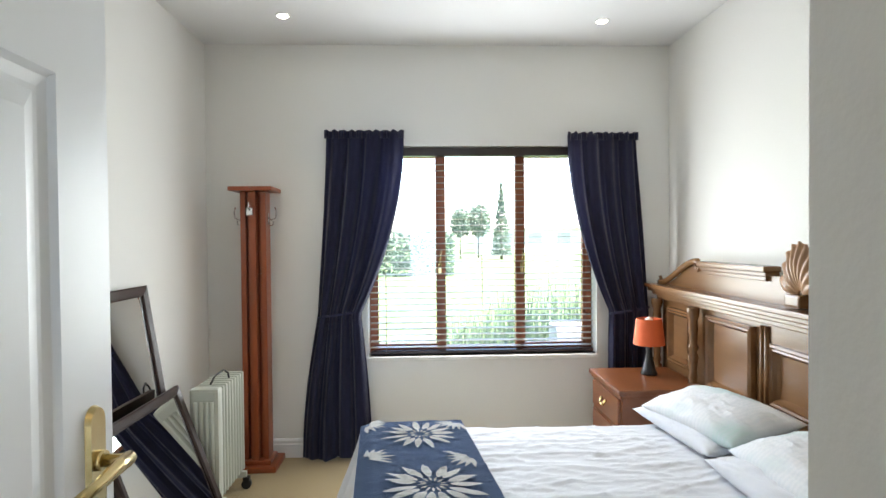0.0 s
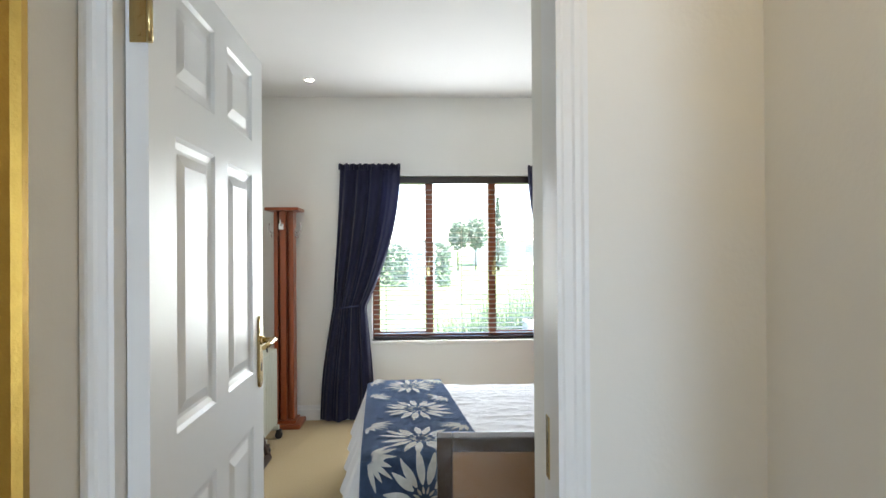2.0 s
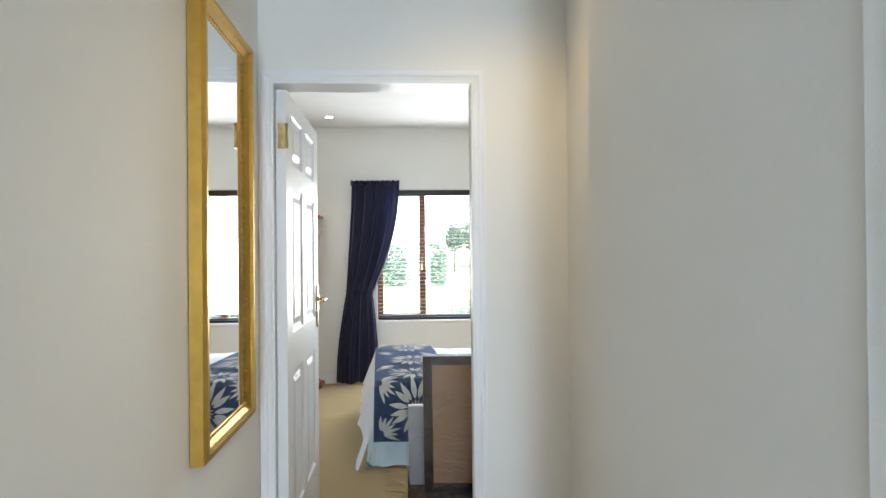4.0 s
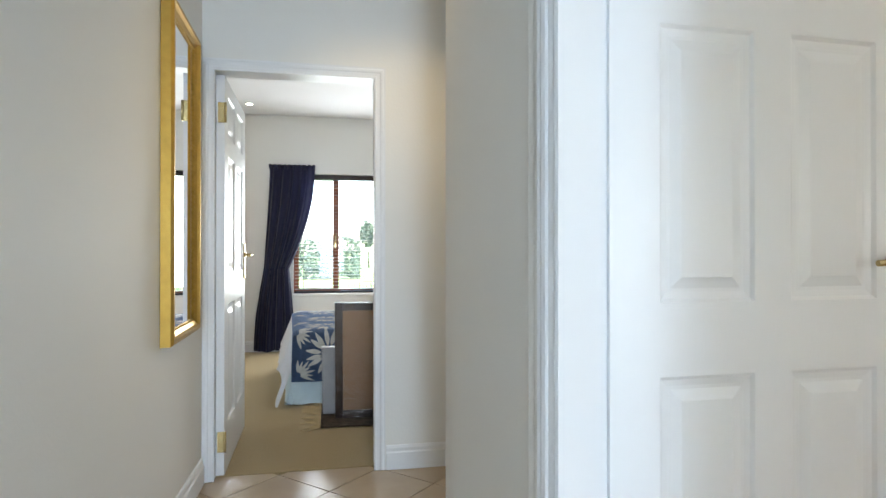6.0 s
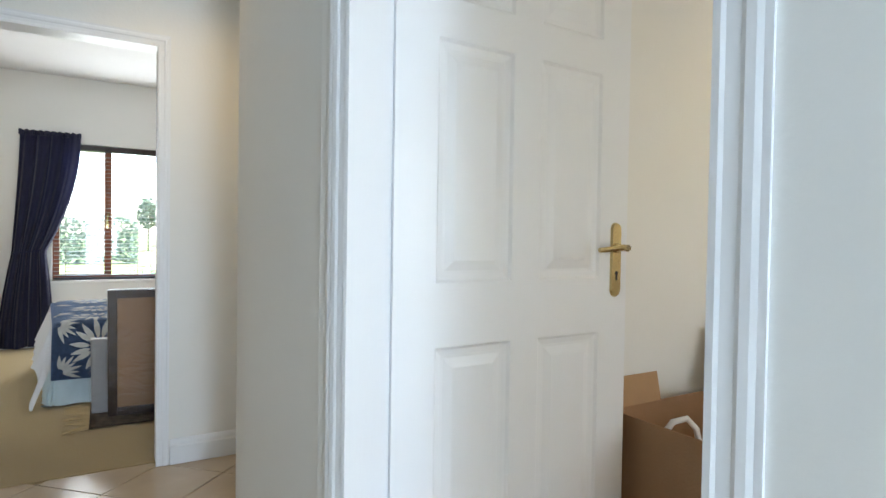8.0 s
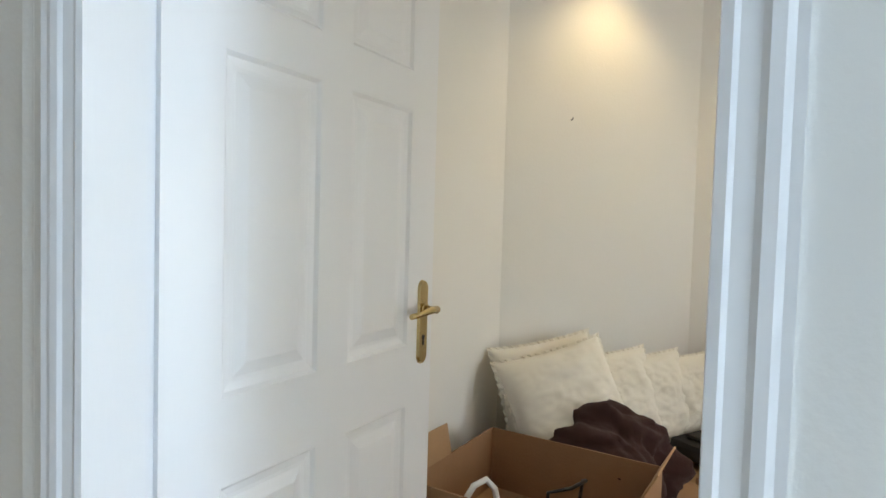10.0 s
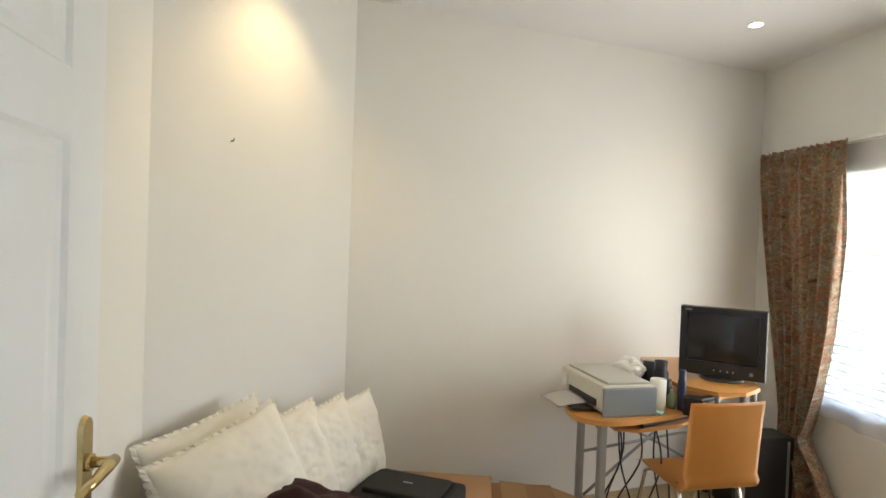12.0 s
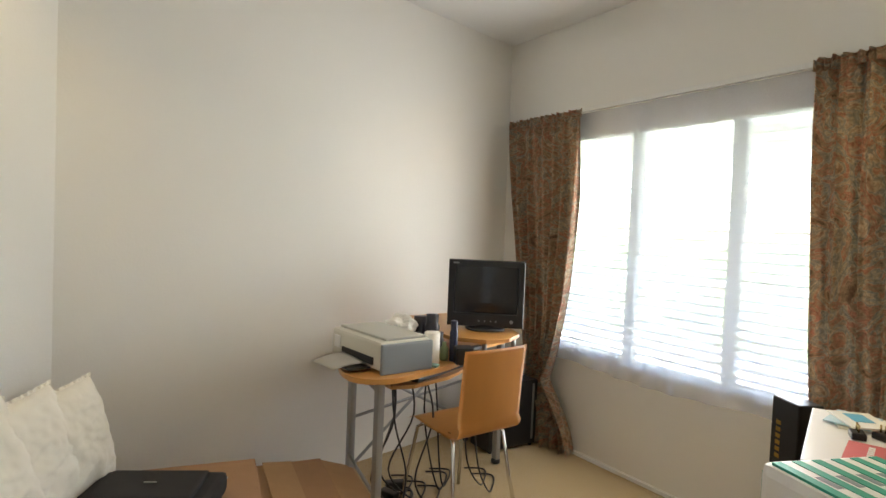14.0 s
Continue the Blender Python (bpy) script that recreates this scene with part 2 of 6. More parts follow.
CA, CB, CC = (2.46, -1.61), (3.37, -2.24), (3.95, -4.90)
slanted_wall("wall_study_corner", CA, CB)
slanted_wall("wall_study_east", CB, CC)
box("ceiling", -1.6, 4.4, -7.4, 4.0, CEIL, CEIL + 0.1, CEILING, kind="structure", label="smooth white painted ceiling")
box("floor_bedroom", BX0, BX1, 0.03, BY1, -0.1, 0.0, CARPET, kind="structure", label="beige cut-pile carpet floor")
bm = bmesh.new()
for z_ in (0.004,):
    bm.faces.new([bm.verts.new((x, y, z_)) for x, y in ((0.70, -1.60), (0.70, -1.90), (0.82, -2.65), (0.87, -3.0), (0.88, SY0), (4.1, SY0), (4.1, -1.60))])
bmesh.ops.recalc_face_normals(bm, faces=bm.faces)
for e_ in bmesh.ops.extrude_face_region(bm, geom=bm.faces[:])["geom"]:
    if isinstance(e_, bmesh.types.BMVert):
        e_.co.z -= 0.1
bmesh.ops.recalc_face_normals(bm, faces=bm.faces)
mesh_ob("floor_study", bm, CARPET, kind="structure", label="beige cut-pile carpet floor")
box("floor_hall", HX0, 0.90, -7.2, 0.03, -0.12, -0.012, GROUT, kind="structure", label="dark grout bed under hall tiles")


def skirting(a, b, n):
    """A skirting board on the wall foot from a to b, its face towards n."""
    a, b, n = Vector((*a, 0)), Vector((*b, 0)), Vector((*n, 0)).normalized()
    prof = [(0, 0), (0.018, 0), (0.018, 0.085), (0.012, 0.092), (0.012, 0.108), (0.006, 0.12), (0, 0.122)]
    bm = bmesh.new()
    ra = [bm.verts.new(a + n * p + Vector((0, 0, h))) for p, h in prof]
    rb = [bm.verts.new(b + n * p + Vector((0, 0, h))) for p, h in prof]
    for i in range(len(prof) - 1):
        bm.faces.new((ra[i], rb[i], rb[i + 1], ra[i + 1]))
    bm.faces.new(ra)
    bm.faces.new(rb)
    bmesh.ops.recalc_face_normals(bm, faces=bm.faces)
    return mesh_ob("baseboard", bm, SKIRT, kind="structure", label="white gloss moulded skirting board")


skirting((BX0, BY1), (BX1, BY1), (0, -1))
skirting((BX0, BY0), (BX0, BY1), (1, 0))
skirting((BX1, 0.5), (BX1, BY1), (-1, 0))
skirting((HX0, -7.2), (HX0, -0.05), (1, 0))
skirting((0.435, -0.03), (0.76, -0.03), (0, -1))
skirting((0.76, -0.99), (0.76, -0.03), (-1, 0))
skirting((0.594, -1.76), (HX1, -0.99), (-1, -0.05))


box("trim", 0.95, 3.93, SY0 + 0.001, SY0 + 0.022, 0.004, 0.026, SKIRT, kind="structure", bevel=0.004, label="thin white strip at the carpet edge")


# doors
def door_frame(name, w, depth, m, near=None, wide=1.0, stops=True, h=DOOR_H):
    """Jambs, head and moulded architraves round an opening w wide, along local x, wall from local y = 0 (hall face) to depth."""
    root = empty(name, m, kind="structure", label="white gloss painted door frame with moulded architrave")
    bm = bmesh.new()
    add_box(bm, -0.03, 0.0, 0.0, depth, 0, DOOR_H + 0.03)
    add_box(bm, w, w + 0.03, 0.0, near or depth, 0, DOOR_H + 0.03)
    add_box(bm, 0.0, w, 0.0, near or depth, h, DOOR_H + 0.03)
    # stops
    if stops:
        add_box(bm, 0.0, 0.014, 0.02, depth - 0.042, 0, h)
    if stops and not near:
        add_box(bm, w - 0.014, w, 0.02, depth - 0.042, 0, h)
        add_box(bm, 0.014, w - 0.014, 0.02, depth - 0.042, h - 0.014, h)
    mesh_ob("jamb", bm, GLOSS, root)
    prof = [(0.0, 0.0), (0.0, 0.010), (0.010, 0.014), (0.016, 0.010), (0.034, 0.012), (0.040, 0.020), (0.052, 0.022), (0.060, 0.018), (0.070, 0.020), (0.070, 0.0)]
    prof = [(a, 0.008 + 0.45 * (b - 0.008) if 0 < b else b) for a, b in prof]
    for side, y in ((-1, 0.0), (1, depth))[:2 if stops else 1]:
        bm = bmesh.new()
        rings = []
        for cx, cz, dx, dz in ((0.004, 0, -1, 0), (0.004, h - 0.004, -1, 1), (w - 0.004, h - 0.004, 1, 1), (w - 0.004, 0, 1, 0)):
            rings.append([bm.verts.new((cx + dx * p * wide, y + side * q, cz + dz * p * wide)) for p, q in prof])
        for a, b in zip(rings, rings[1:]):
            for i in range(len(prof) - 1):
                bm.faces.new((a[i], b[i], b[i + 1], a[i + 1]))
        bmesh.ops.recalc_face_normals(bm, faces=bm.faces)
        mesh_ob("architrave", bm, GLOSS, root)
    return root


LEAF_W, LEAF_H, LEAF_T = 0.806, 2.015, 0.04


def panel_cells(tall):
    xs = [0.0, 0.118, 0.355, 0.451, 0.688, LEAF_W]
    zs = [0.0, 0.235, 0.835, 0.995, 1.60, 1.70, 1.905, tall]
    return xs, zs


def door_leaf(name, m, label, tall=LEAF_H):
    """A six-panel leaf: local x from the hinge edge, y its thickness, z up."""
    root = empty(name, m, category="door", label=label)
    xs, zs = panel_cells(tall)
    bm = bmesh.new()
    for side in (0, 1):
        y0 = 0.0 if side == 0 else LEAF_T
        inn = 1 if side == 0 else -1
        for i in range(5):
            for j in range(7):
                x0, x1, z0, z1 = xs[i], xs[i + 1], zs[j], zs[j + 1]
                if i in (1, 3) and j in (1, 3, 5):
                    steps = [(0.0, 0.0), (0.008, 0.007), (0.022, 0.010), (0.030, 0.010), (0.055, 0.003)]
                    prev = None
                    for o, d in steps:
                        ring = [bm.verts.new((x, y0 + inn * d, z)) for x, z in ((x0 + o, z0 + o), (x1 - o, z0 + o), (x1 - o, z1 - o), (x0 + o, z1 - o))]
                        if prev:
                            for k in range(4):
                                bm.faces.new((prev[k], prev[(k + 1) % 4], ring[(k + 1) % 4], ring[k]))
                        prev = ring
                    bm.faces.new(prev)
                else:
                    bm.faces.new([bm.verts.new((x, y0, z)) for x, z in ((x0, z0), (x1, z0), (x1, z1), (x0, z1))])
    for q in (((0, 0, 0), (0, LEAF_T, 0), (0, LEAF_T, tall), (0, 0, tall)), ((LEAF_W, 0, 0), (LEAF_W, LEAF_T, 0), (LEAF_W, LEAF_T, tall), (LEAF_W, 0, tall)),
              ((0, 0, tall), (LEAF_W, 0, tall), (LEAF_W, LEAF_T, tall), (0, LEAF_T, tall)), ((0, 0, 0), (LEAF_W, 0, 0), (LEAF_W, LEAF_T, 0), (0, LEAF_T, 0))):
        bm.faces.new([bm.verts.new(p) for p in q])
    bmesh.ops.remove_doubles(bm, verts=bm.verts, dist=0.0002)
    bmesh.ops.recalc_face_normals(bm, faces=bm.faces)
    mesh_ob("leaf", bm, GLOSS, root)
    for side, y in ((-1, 0.0), (1, LEAF_T)):
        bm = bmesh.new()
        n = 20
        outline = []
        for k in range(n):
            a = math.pi * k / (n - 1)
            outline.append((0.021 * math.cos(a), 0.096 + 0.021 * math.sin(a)))
        outline += [(-0.021, -0.09), (-0.014, -0.104), (0, -0.11), (0.014, -0.104), (0.021, -0.09)]
        cx, cz = LEAF_W - 0.052, 1.045
        a = [bm.verts.new((cx + x, y + side * 0.0005, cz + z)) for x, z in outline]
        b = [bm.verts.new((cx + x * 0.86, y + side * 0.008, cz + z * 0.97)) for x, z in outline]
        for k in range(len(a)):
            bm.faces.new((a[k], a[(k + 1) % len(a)], b[(k + 1) % len(a)], b[k]))
        bm.faces.new(b)
        add_tube(bm, [(cx, y + side * 0.006, cz + 0.04), (cx, y + side * 0.016, cz + 0.04)], 0.014, 16)
        add_tube(bm, [(cx, y + side * 0.010, cz + 0.04), (cx, y + side * 0.038, cz + 0.04), (cx, y + side * 0.050, cz + 0.04)], [0.009, 0.009, 0.010], 12)
        add_tube(bm, [(cx + 0.006, y + side * 0.046, cz + 0.041), (cx - 0.03, y + side * 0.048, cz + 0.042), (cx - 0.075, y + side * 0.047, cz + 0.037), (cx - 0.112, y + side * 0.043, cz + 0.034)], [0.010, 0.010, 0.008, 0.007], 10)
        bmesh.ops.recalc_face_normals(bm, faces=bm.faces)
        mesh_ob("handle", bm, BRASS, root, label="brass lever handle on long backplate")
        bm = bmesh.new()
        add_tube(bm, [(cx, y + side * 0.0079, cz - 0.036), (cx, y + side * 0.0090, cz - 0.036)], 0.006, 10)
        add_box(bm, cx - 0.003, cx + 0.003, *sorted((y + side * 0.0079, y + side * 0.0090)), cz - 0.058, cz - 0.038)
        mesh_ob("keyhole", bm, BLACK, root)
    for z in (0.165, 1.795):
        bm = bmesh.new()
        add_tube(bm, [(-0.004, -0.004, z - 0.05), (-0.004, -0.004, z + 0.05)], 0.006, 10)
        add_box(bm, -0.003, -0.0005, 0.0, 0.032, z - 0.05, z + 0.05)
        for dz in (-0.035, 0.0, 0.035):
            add_tube(bm, [(-0.003, 0.016, z + dz), (-0.0045, 0.016, z + dz)], 0.004, 8)
        mesh_ob("hinge", bm, BRASS, root, label="brass butt hinge")
    return root


door_frame("door_frame_bedroom", 0.783, 0.13, pose(-0.405, -0.03, 0), None, 0.8, False, 2.008)
door_frame("door_frame_study", 0.780, 0.119, DOORWAY, 0.012, 1.0, False)
# the bedroom leaf stands open at a right angle into the bedroom, the study leaf into the study
door_leaf("bedroom_door", pose(-0.362, 0.008, 0.012, 0, 0, 91.5) @ Matrix.Diagonal((1.03, 1, 1, 1)), "white six-panel door standing open into the bedroom", 1.98)
door_leaf("study_door", pose(0.735, -1.868, 0.012, 0, 0, 1.2), "white six-panel door standing open into the study")
box("strike_plate", 0.3755, 0.3775, 0.05, 0.075, 0.93, 1.05, BRASS, label="small brass strike plate on the door jamb", category="strike plate")

# windows


def pane_material():
    m = bpy.data.materials.new("clear_glass")
    m.use_nodes = True
    t = m.node_tree
    t.nodes.remove(t.nodes["Principled BSDF"])
    tr, gl, mx = t.nodes.new("ShaderNodeBsdfTransparent"), t.nodes.new("ShaderNodeBsdfGlossy"), t.nodes.new("ShaderNodeMixShader")
    gl.inputs["Roughness"].default_value = 0.02
    mx.inputs[0].default_value = 0.05
    t.links.new(tr.outputs[0], mx.inputs[1])
    t.links.new(gl.outputs[0], mx.inputs[2])
    t.links.new(mx.outputs[0], t.nodes["Material Output"].inputs[0])
    return m


GLASS = pane_material()


def window(name, hole, y0, y1, mullions, m, label):
    """A wooden casement frame in a wall opening, y0 < y1 its depth."""
    x0, x1, z0, z1 = hole
    root = empty(name, None, kind="structure", label=label)
    bm = bmesh.new()
    f = 0.04
    add_box(bm, x0, x0 + f, y0, y1, z0, z1, bevel=0.004)
    add_box(bm, x1 - f, x1, y0, y1, z0, z1, bevel=0.004)
    add_box(bm, x0 + f, x1 - f, y0, y1, z0, z0 + f, bevel=0.004)
    add_box(bm, x0 + f, x1 - f, y0, y1, z1 - f, z1, bevel=0.004)
    for c in mullions:
        add_box(bm, c - 0.024, c + 0.024, y0, y1, z0 + f, z1 - f, bevel=0.004)
    mesh_ob("frame", bm, m, root)
    edges = [x0 + f] + [v for c in mullions for v in (c - 0.024, c + 0.024)] + [x1 - f]
    yc = (y0 + y1) / 2
    for i, (a, b) in enumerate(zip(edges[::2], edges[1::2])):
        sb = bmesh.new()
        s = 0.016
        za, zb = z0 + f, z1 - f
        if i != 1:
            add_box(sb, a, a + s, y0 + 0.008, y1 - 0.006, za, zb, bevel=0.003)
            add_box(sb, b - s, b, y0 + 0.008, y1 - 0.006, za, zb, bevel=0.003)
            add_box(sb, a + s, b - s, y0 + 0.008, y1 - 0.006, za, za + s, bevel=0.003)
            add_box(sb, a + s, b - s, y0 + 0.008, y1 - 0.006, zb - s, zb, bevel=0.003)
            mesh_ob("sash", sb, m, root)
        else:
            sb.free()
            s = 0.0
        g = bmesh.new()
        add_box(g, a + s, b - s, yc - 0.002, yc + 0.002, za + s, zb - s)
        p = mesh_ob("pane", g, GLASS, root)
        p.visible_shadow = False
    return root


window("window_1", BWIN, BY1 + 0.12, BY1 + 0.18, (0.215, 0.735), FRAMEWOOD, "red-brown wooden casement window with three lights")
window("window_2", SWIN, SY0 - 0.125, SY0 - 0.070, (2.315, 2.895), GLOSS, "pale painted casement window with three lights")
bm = bmesh.new()
add_box(bm, BWIN[0], BWIN[1], BY1 - 0.02, BY1 + 0.12, BWIN[2] - 0.03, BWIN[2], bevel=0.006)
mesh_ob("window_sill", bm, WALL, kind="structure", label="white plastered window sill")
# window stays on the mullions
for xs_ in (0.20, 0.75):
    bm = bmesh.new()
    add_box(bm, xs_ - 0.012, xs_ + 0.012, BY1 + 0.095, BY1 + 0.118, 1.16, 1.24, bevel=0.003)
    add_tube(bm, [(xs_, BY1 + 0.10, 1.21), (xs_ + 0.004, BY1 + 0.085, 1.28), (xs_ + 0.01, BY1 + 0.088, 1.33)], 0.006, 8)
    mesh_ob("window_catch", bm, BRASS, category="window catch", label="small brass catch on the window mullion")


def blind(name, x0, x1, y, z0, z1, pitch, m, rail, tilt, label):
    root = empty(name, None, category="venetian blind", label=label)
    box("head_rail", x0, x1, y - 0.03, y + 0.03, z1 - 0.055, z1, rail, root, 0.004)
    box("bottom_rail", x0, x1, y - 0.025, y + 0.025, z0, z0 + 0.022, rail, root, 0.004)
    bm = bmesh.new()
    w = 0.022
    add_box(bm, x0, x1, -w, w, -0.0014, 0.0014)
    me = bpy.data.meshes.new("slat")
    bm.to_mesh(me)
    bm.free()
    me.materials.append(m)
    z = z0 + 0.045
    k = 0
    while z < z1 - 0.07:
        s = new("slat", me)
        s.parent = root
        s.matrix_basis = pose(0, y, z, tilt + 1.5 * math.sin(k * 2.3), 0, 0)
        z += pitch
        k += 1
    n = 3
    for i in range(n):
        x = x0 + 0.1 + (x1 - x0 - 0.2) * i / (n - 1)
        for dy in (-0.024, 0.024):
            tube("cord", [(x, y + dy, z0 + 0.01), (x, y + dy, z1 - 0.02)], 0.0012, m, root, 5)
    return root


blind("venetian_blind", BWIN[0] + 0.012, BWIN[1] - 0.012, BY1 + 0.065, BWIN[2] + 0.004, BWIN[3] - 0.002, 0.040, SLATWOOD, DARKWOOD, 3, "thin-slatted venetian blind with open slats and dark rails")
blind("venetian_blind", SWIN[0] + 0.012, SWIN[1] - 0.012, SY0 - 0.034, SWIN[2] + 0.004, SWIN[3] - 0.002, 0.046, SLAT, SLAT, -8, "pale venetian blind with open slats behind sheer curtain")


# curtains
def drape(name, profile, y, folds, m, label, group, amp=0.035, header=0.05, seed=1.0):
    """profile(v) gives the left and right x at v from 0 (top) to 1 (floor) and the height there."""
    root = empty(name, None, category="curtain", label=label, group=group)

    def fn(u, v):
        a, b, z = profile(v)
        w = b - a
        ph = u * folds * 2 * math.pi + seed + 0.7 * math.sin(3 * u + seed)
        am = amp * (0.55 + 0.45 * min(1, v * 4))
        yy = y + am * math.sin(ph) + 0.4 * am * math.sin(2.3 * ph + 5 * v + seed) + 0.008 * math.sin(9 * v + 6 * u + seed) + 0.5 * am * noise.noise((u * 7 + 2 * v, v * 3.5, seed))
        xx = a + w * (u + 0.012 * math.sin(ph * 1.0 + 1.2))
        return (xx, yy, z + (0.008 * math.sin(ph * 0.5) if v > 0.98 else 0))

    grid("cloth", 110, 60, fn, m, root, thick=0.003)
    a, b, z = profile(0)

    def ruffle(u, v):
        ph = u * folds * 3.2 * 2 * math.pi + seed
        return (a - 0.005 + (b - a + 0.01) * u, y - (0.008 if y > 0 else -0.008) + 0.013 * math.sin(ph + 0.9 * math.sin(ph * 0.37)) * (1 - 0.3 * v), z + header * 0.2 + 0.005 * math.sin(ph * 0.7) * (1 - v) - header * v)

    grid("heading", 150, 4, ruffle, m, root, thick=0.003)
    return root


def tied(x0a, x1a, ztop, zt, xt0, xt1, xb0, xb1, zb=0.015, power=None):
    def prof(v):
        z = ztop + (zb - ztop) * v
        vt = (ztop - zt) / (ztop - zb)
        if v < vt:
            s = v / vt
            k0 = s ** 1.2
            k1 = s ** 2.0
            if power:
                return x0a + (xt0 - x0a) * s ** power[0], x1a + (xt1 - x1a) * s ** power[1], z
        else:
            s = (v - vt) / (1 - vt)
            k = math.sin(s * math.pi / 2)
            return xt0 + (xb0 - xt0) * k, xt1 + (xb1 - xt1) * k, z
        if abs(xt1 - x1a) >= abs(xt0 - x0a):
            return x0a + (xt0 - x0a) * k0, x1a + (xt1 - x1a) * k1, z
        return x0a + (xt0 - x0a) * k1, x1a + (xt1 - x1a) * k0, z
    return prof


CY = BY1 - 0.09
drape("curtain", tied(-0.52, -0.03, 2.075, 0.93, -0.58, -0.31, -0.69, -0.25), CY, 4.2, NAVY, "dark navy cloth curtain with gathered heading, tied back", "bedroom curtains", amp=0.019, seed=0.4)
drape("curtain", tied(1.02, 1.46, 2.06, 0.93, 1.28, 1.54, 1.27, 1.56), CY, 4.2, NAVY, "dark navy cloth curtain with gathered heading, tied back", "bedroom curtains", amp=0.019, seed=2.1)
for a_, b_, in ((-0.59, -0.30), (1.27, 1.55)):
    n_ = 28
    bm = bmesh.new()
    ring = [((a_ + b_) / 2 + (b_ - a_) * 0.47 * math.cos(2 * math.pi * k / n_), CY + 0.024 * math.sin(2 * math.pi * k / n_), 0.93 + 0.02 * math.cos(2 * math.pi * k / n_)) for k in range(n_ + 1)]
    for p, q in zip(ring, ring[1:]):
        bm.faces.new([bm.verts.new(c) for c in ((p[0], p[1], p[2] - 0.007), (q[0], q[1], q[2] - 0.007), (q[0], q[1], q[2] + 0.007), (p[0], p[1], p[2] + 0.007))])
    bmesh.ops.remove_doubles(bm, verts=bm.verts, dist=0.0005)
    bmesh.ops.solidify(bm, geom=bm.faces[:], thickness=0.003)
    mesh_ob("curtain_tie", bm, NAVY, category="tie-back", label="navy cloth tie-back round a curtain", group="curtain ties")


def paisley():
    m = mat("paisley_cloth", (0.3, 0.2, 0.1), 0.85, bump=0.3, bscale=400, sheen=0.15)
    t = m.node_tree
    p = t.nodes["Principled BSDF"]
    co = t.nodes.new("ShaderNodeTexCoord")
    mp = t.nodes.new("ShaderNodeMapping")
    mp.inputs["Scale"].default_value = (1.2, 0.4, 0.8)
    t.links.new(co.outputs["Object"], mp.inputs[0])
    n = t.nodes.new("ShaderNodeTexNoise")
    n.inputs["Scale"].default_value, n.inputs["Detail"].default_value, n.inputs["Distortion"].default_value = 8.5, 3, 3.0
    t.links.new(mp.outputs[0], n.inputs["Vector"])
    r = t.nodes.new("ShaderNodeValToRGB")
    cols = ((0.30, (0.10, 0.055, 0.028)), (0.40, (0.20, 0.135, 0.075)), (0.46, (0.21, 0.075, 0.04)), (0.50, (0.22, 0.165, 0.095)), (0.55, (0.135, 0.125, 0.10)), (0.60, (0.25, 0.19, 0.11)), (0.68, (0.15, 0.07, 0.035)), (0.78, (0.20, 0.18, 0.11)))
    cols = [(a, tuple(min(1, 2.3 * (0.8 * c + 0.2 * sum(col) / 3)) for c in col)) for a, col in cols]
    e = r.color_ramp.elements
    e[0].position, e[0].color = cols[0][0], (*cols[0][1], 1)
    e[1].position, e[1].color = cols[1][0], (*cols[1][1], 1)
    for pos_, c in cols[2:]:
        e.new(pos_).color = (*c, 1)
    t.links.new(n.outputs[0], r.inputs[0])
    v = t.nodes.new("ShaderNodeTexNoise")
    v.inputs["Scale"].default_value, v.inputs["Distortion"].default_value = 45, 2
    t.links.new(mp.outputs[0], v.inputs["Vector"])
    mx = t.nodes.new("ShaderNodeMix")
    mx.data_type, mx.blend_type = "RGBA", "OVERLAY"
    mx.inputs[0].default_value = 0.8
    t.links.new(r.outputs[0], mx.inputs[6])
    t.links.new(v.outputs[0], mx.inputs[7])
    t.links.new(mx.outputs[2], p.inputs["Base Color"])
    return m


PAISLEY = paisley()
SYC = SY0 + 0.085
drape("curtain", tied(3.18, 3.82, 2.075, 0.42, 3.37, 3.57, 3.14, 3.55, power=(3.6, 1.1)), SYC, 6, PAISLEY, "brown and red paisley curtain hanging to the floor", "study curtains", amp=0.04, seed=0.9)
drape("curtain", tied(1.26, 1.925, 2.085, 0.80, 1.28, 1.87, 1.28, 1.85), SYC, 7, PAISLEY, "brown and red paisley curtain hanging to the floor", "study curtains", amp=0.04, seed=3.3)
bm = bmesh.new()
add_box(bm, 1.24, 3.90, SYC - 0.055, SYC - 0.035, 2.075, 2.10, bevel=0.002)
mesh_ob("curtain_track", bm, WHITE, category="curtain track", label="white metal curtain track on the study wall")


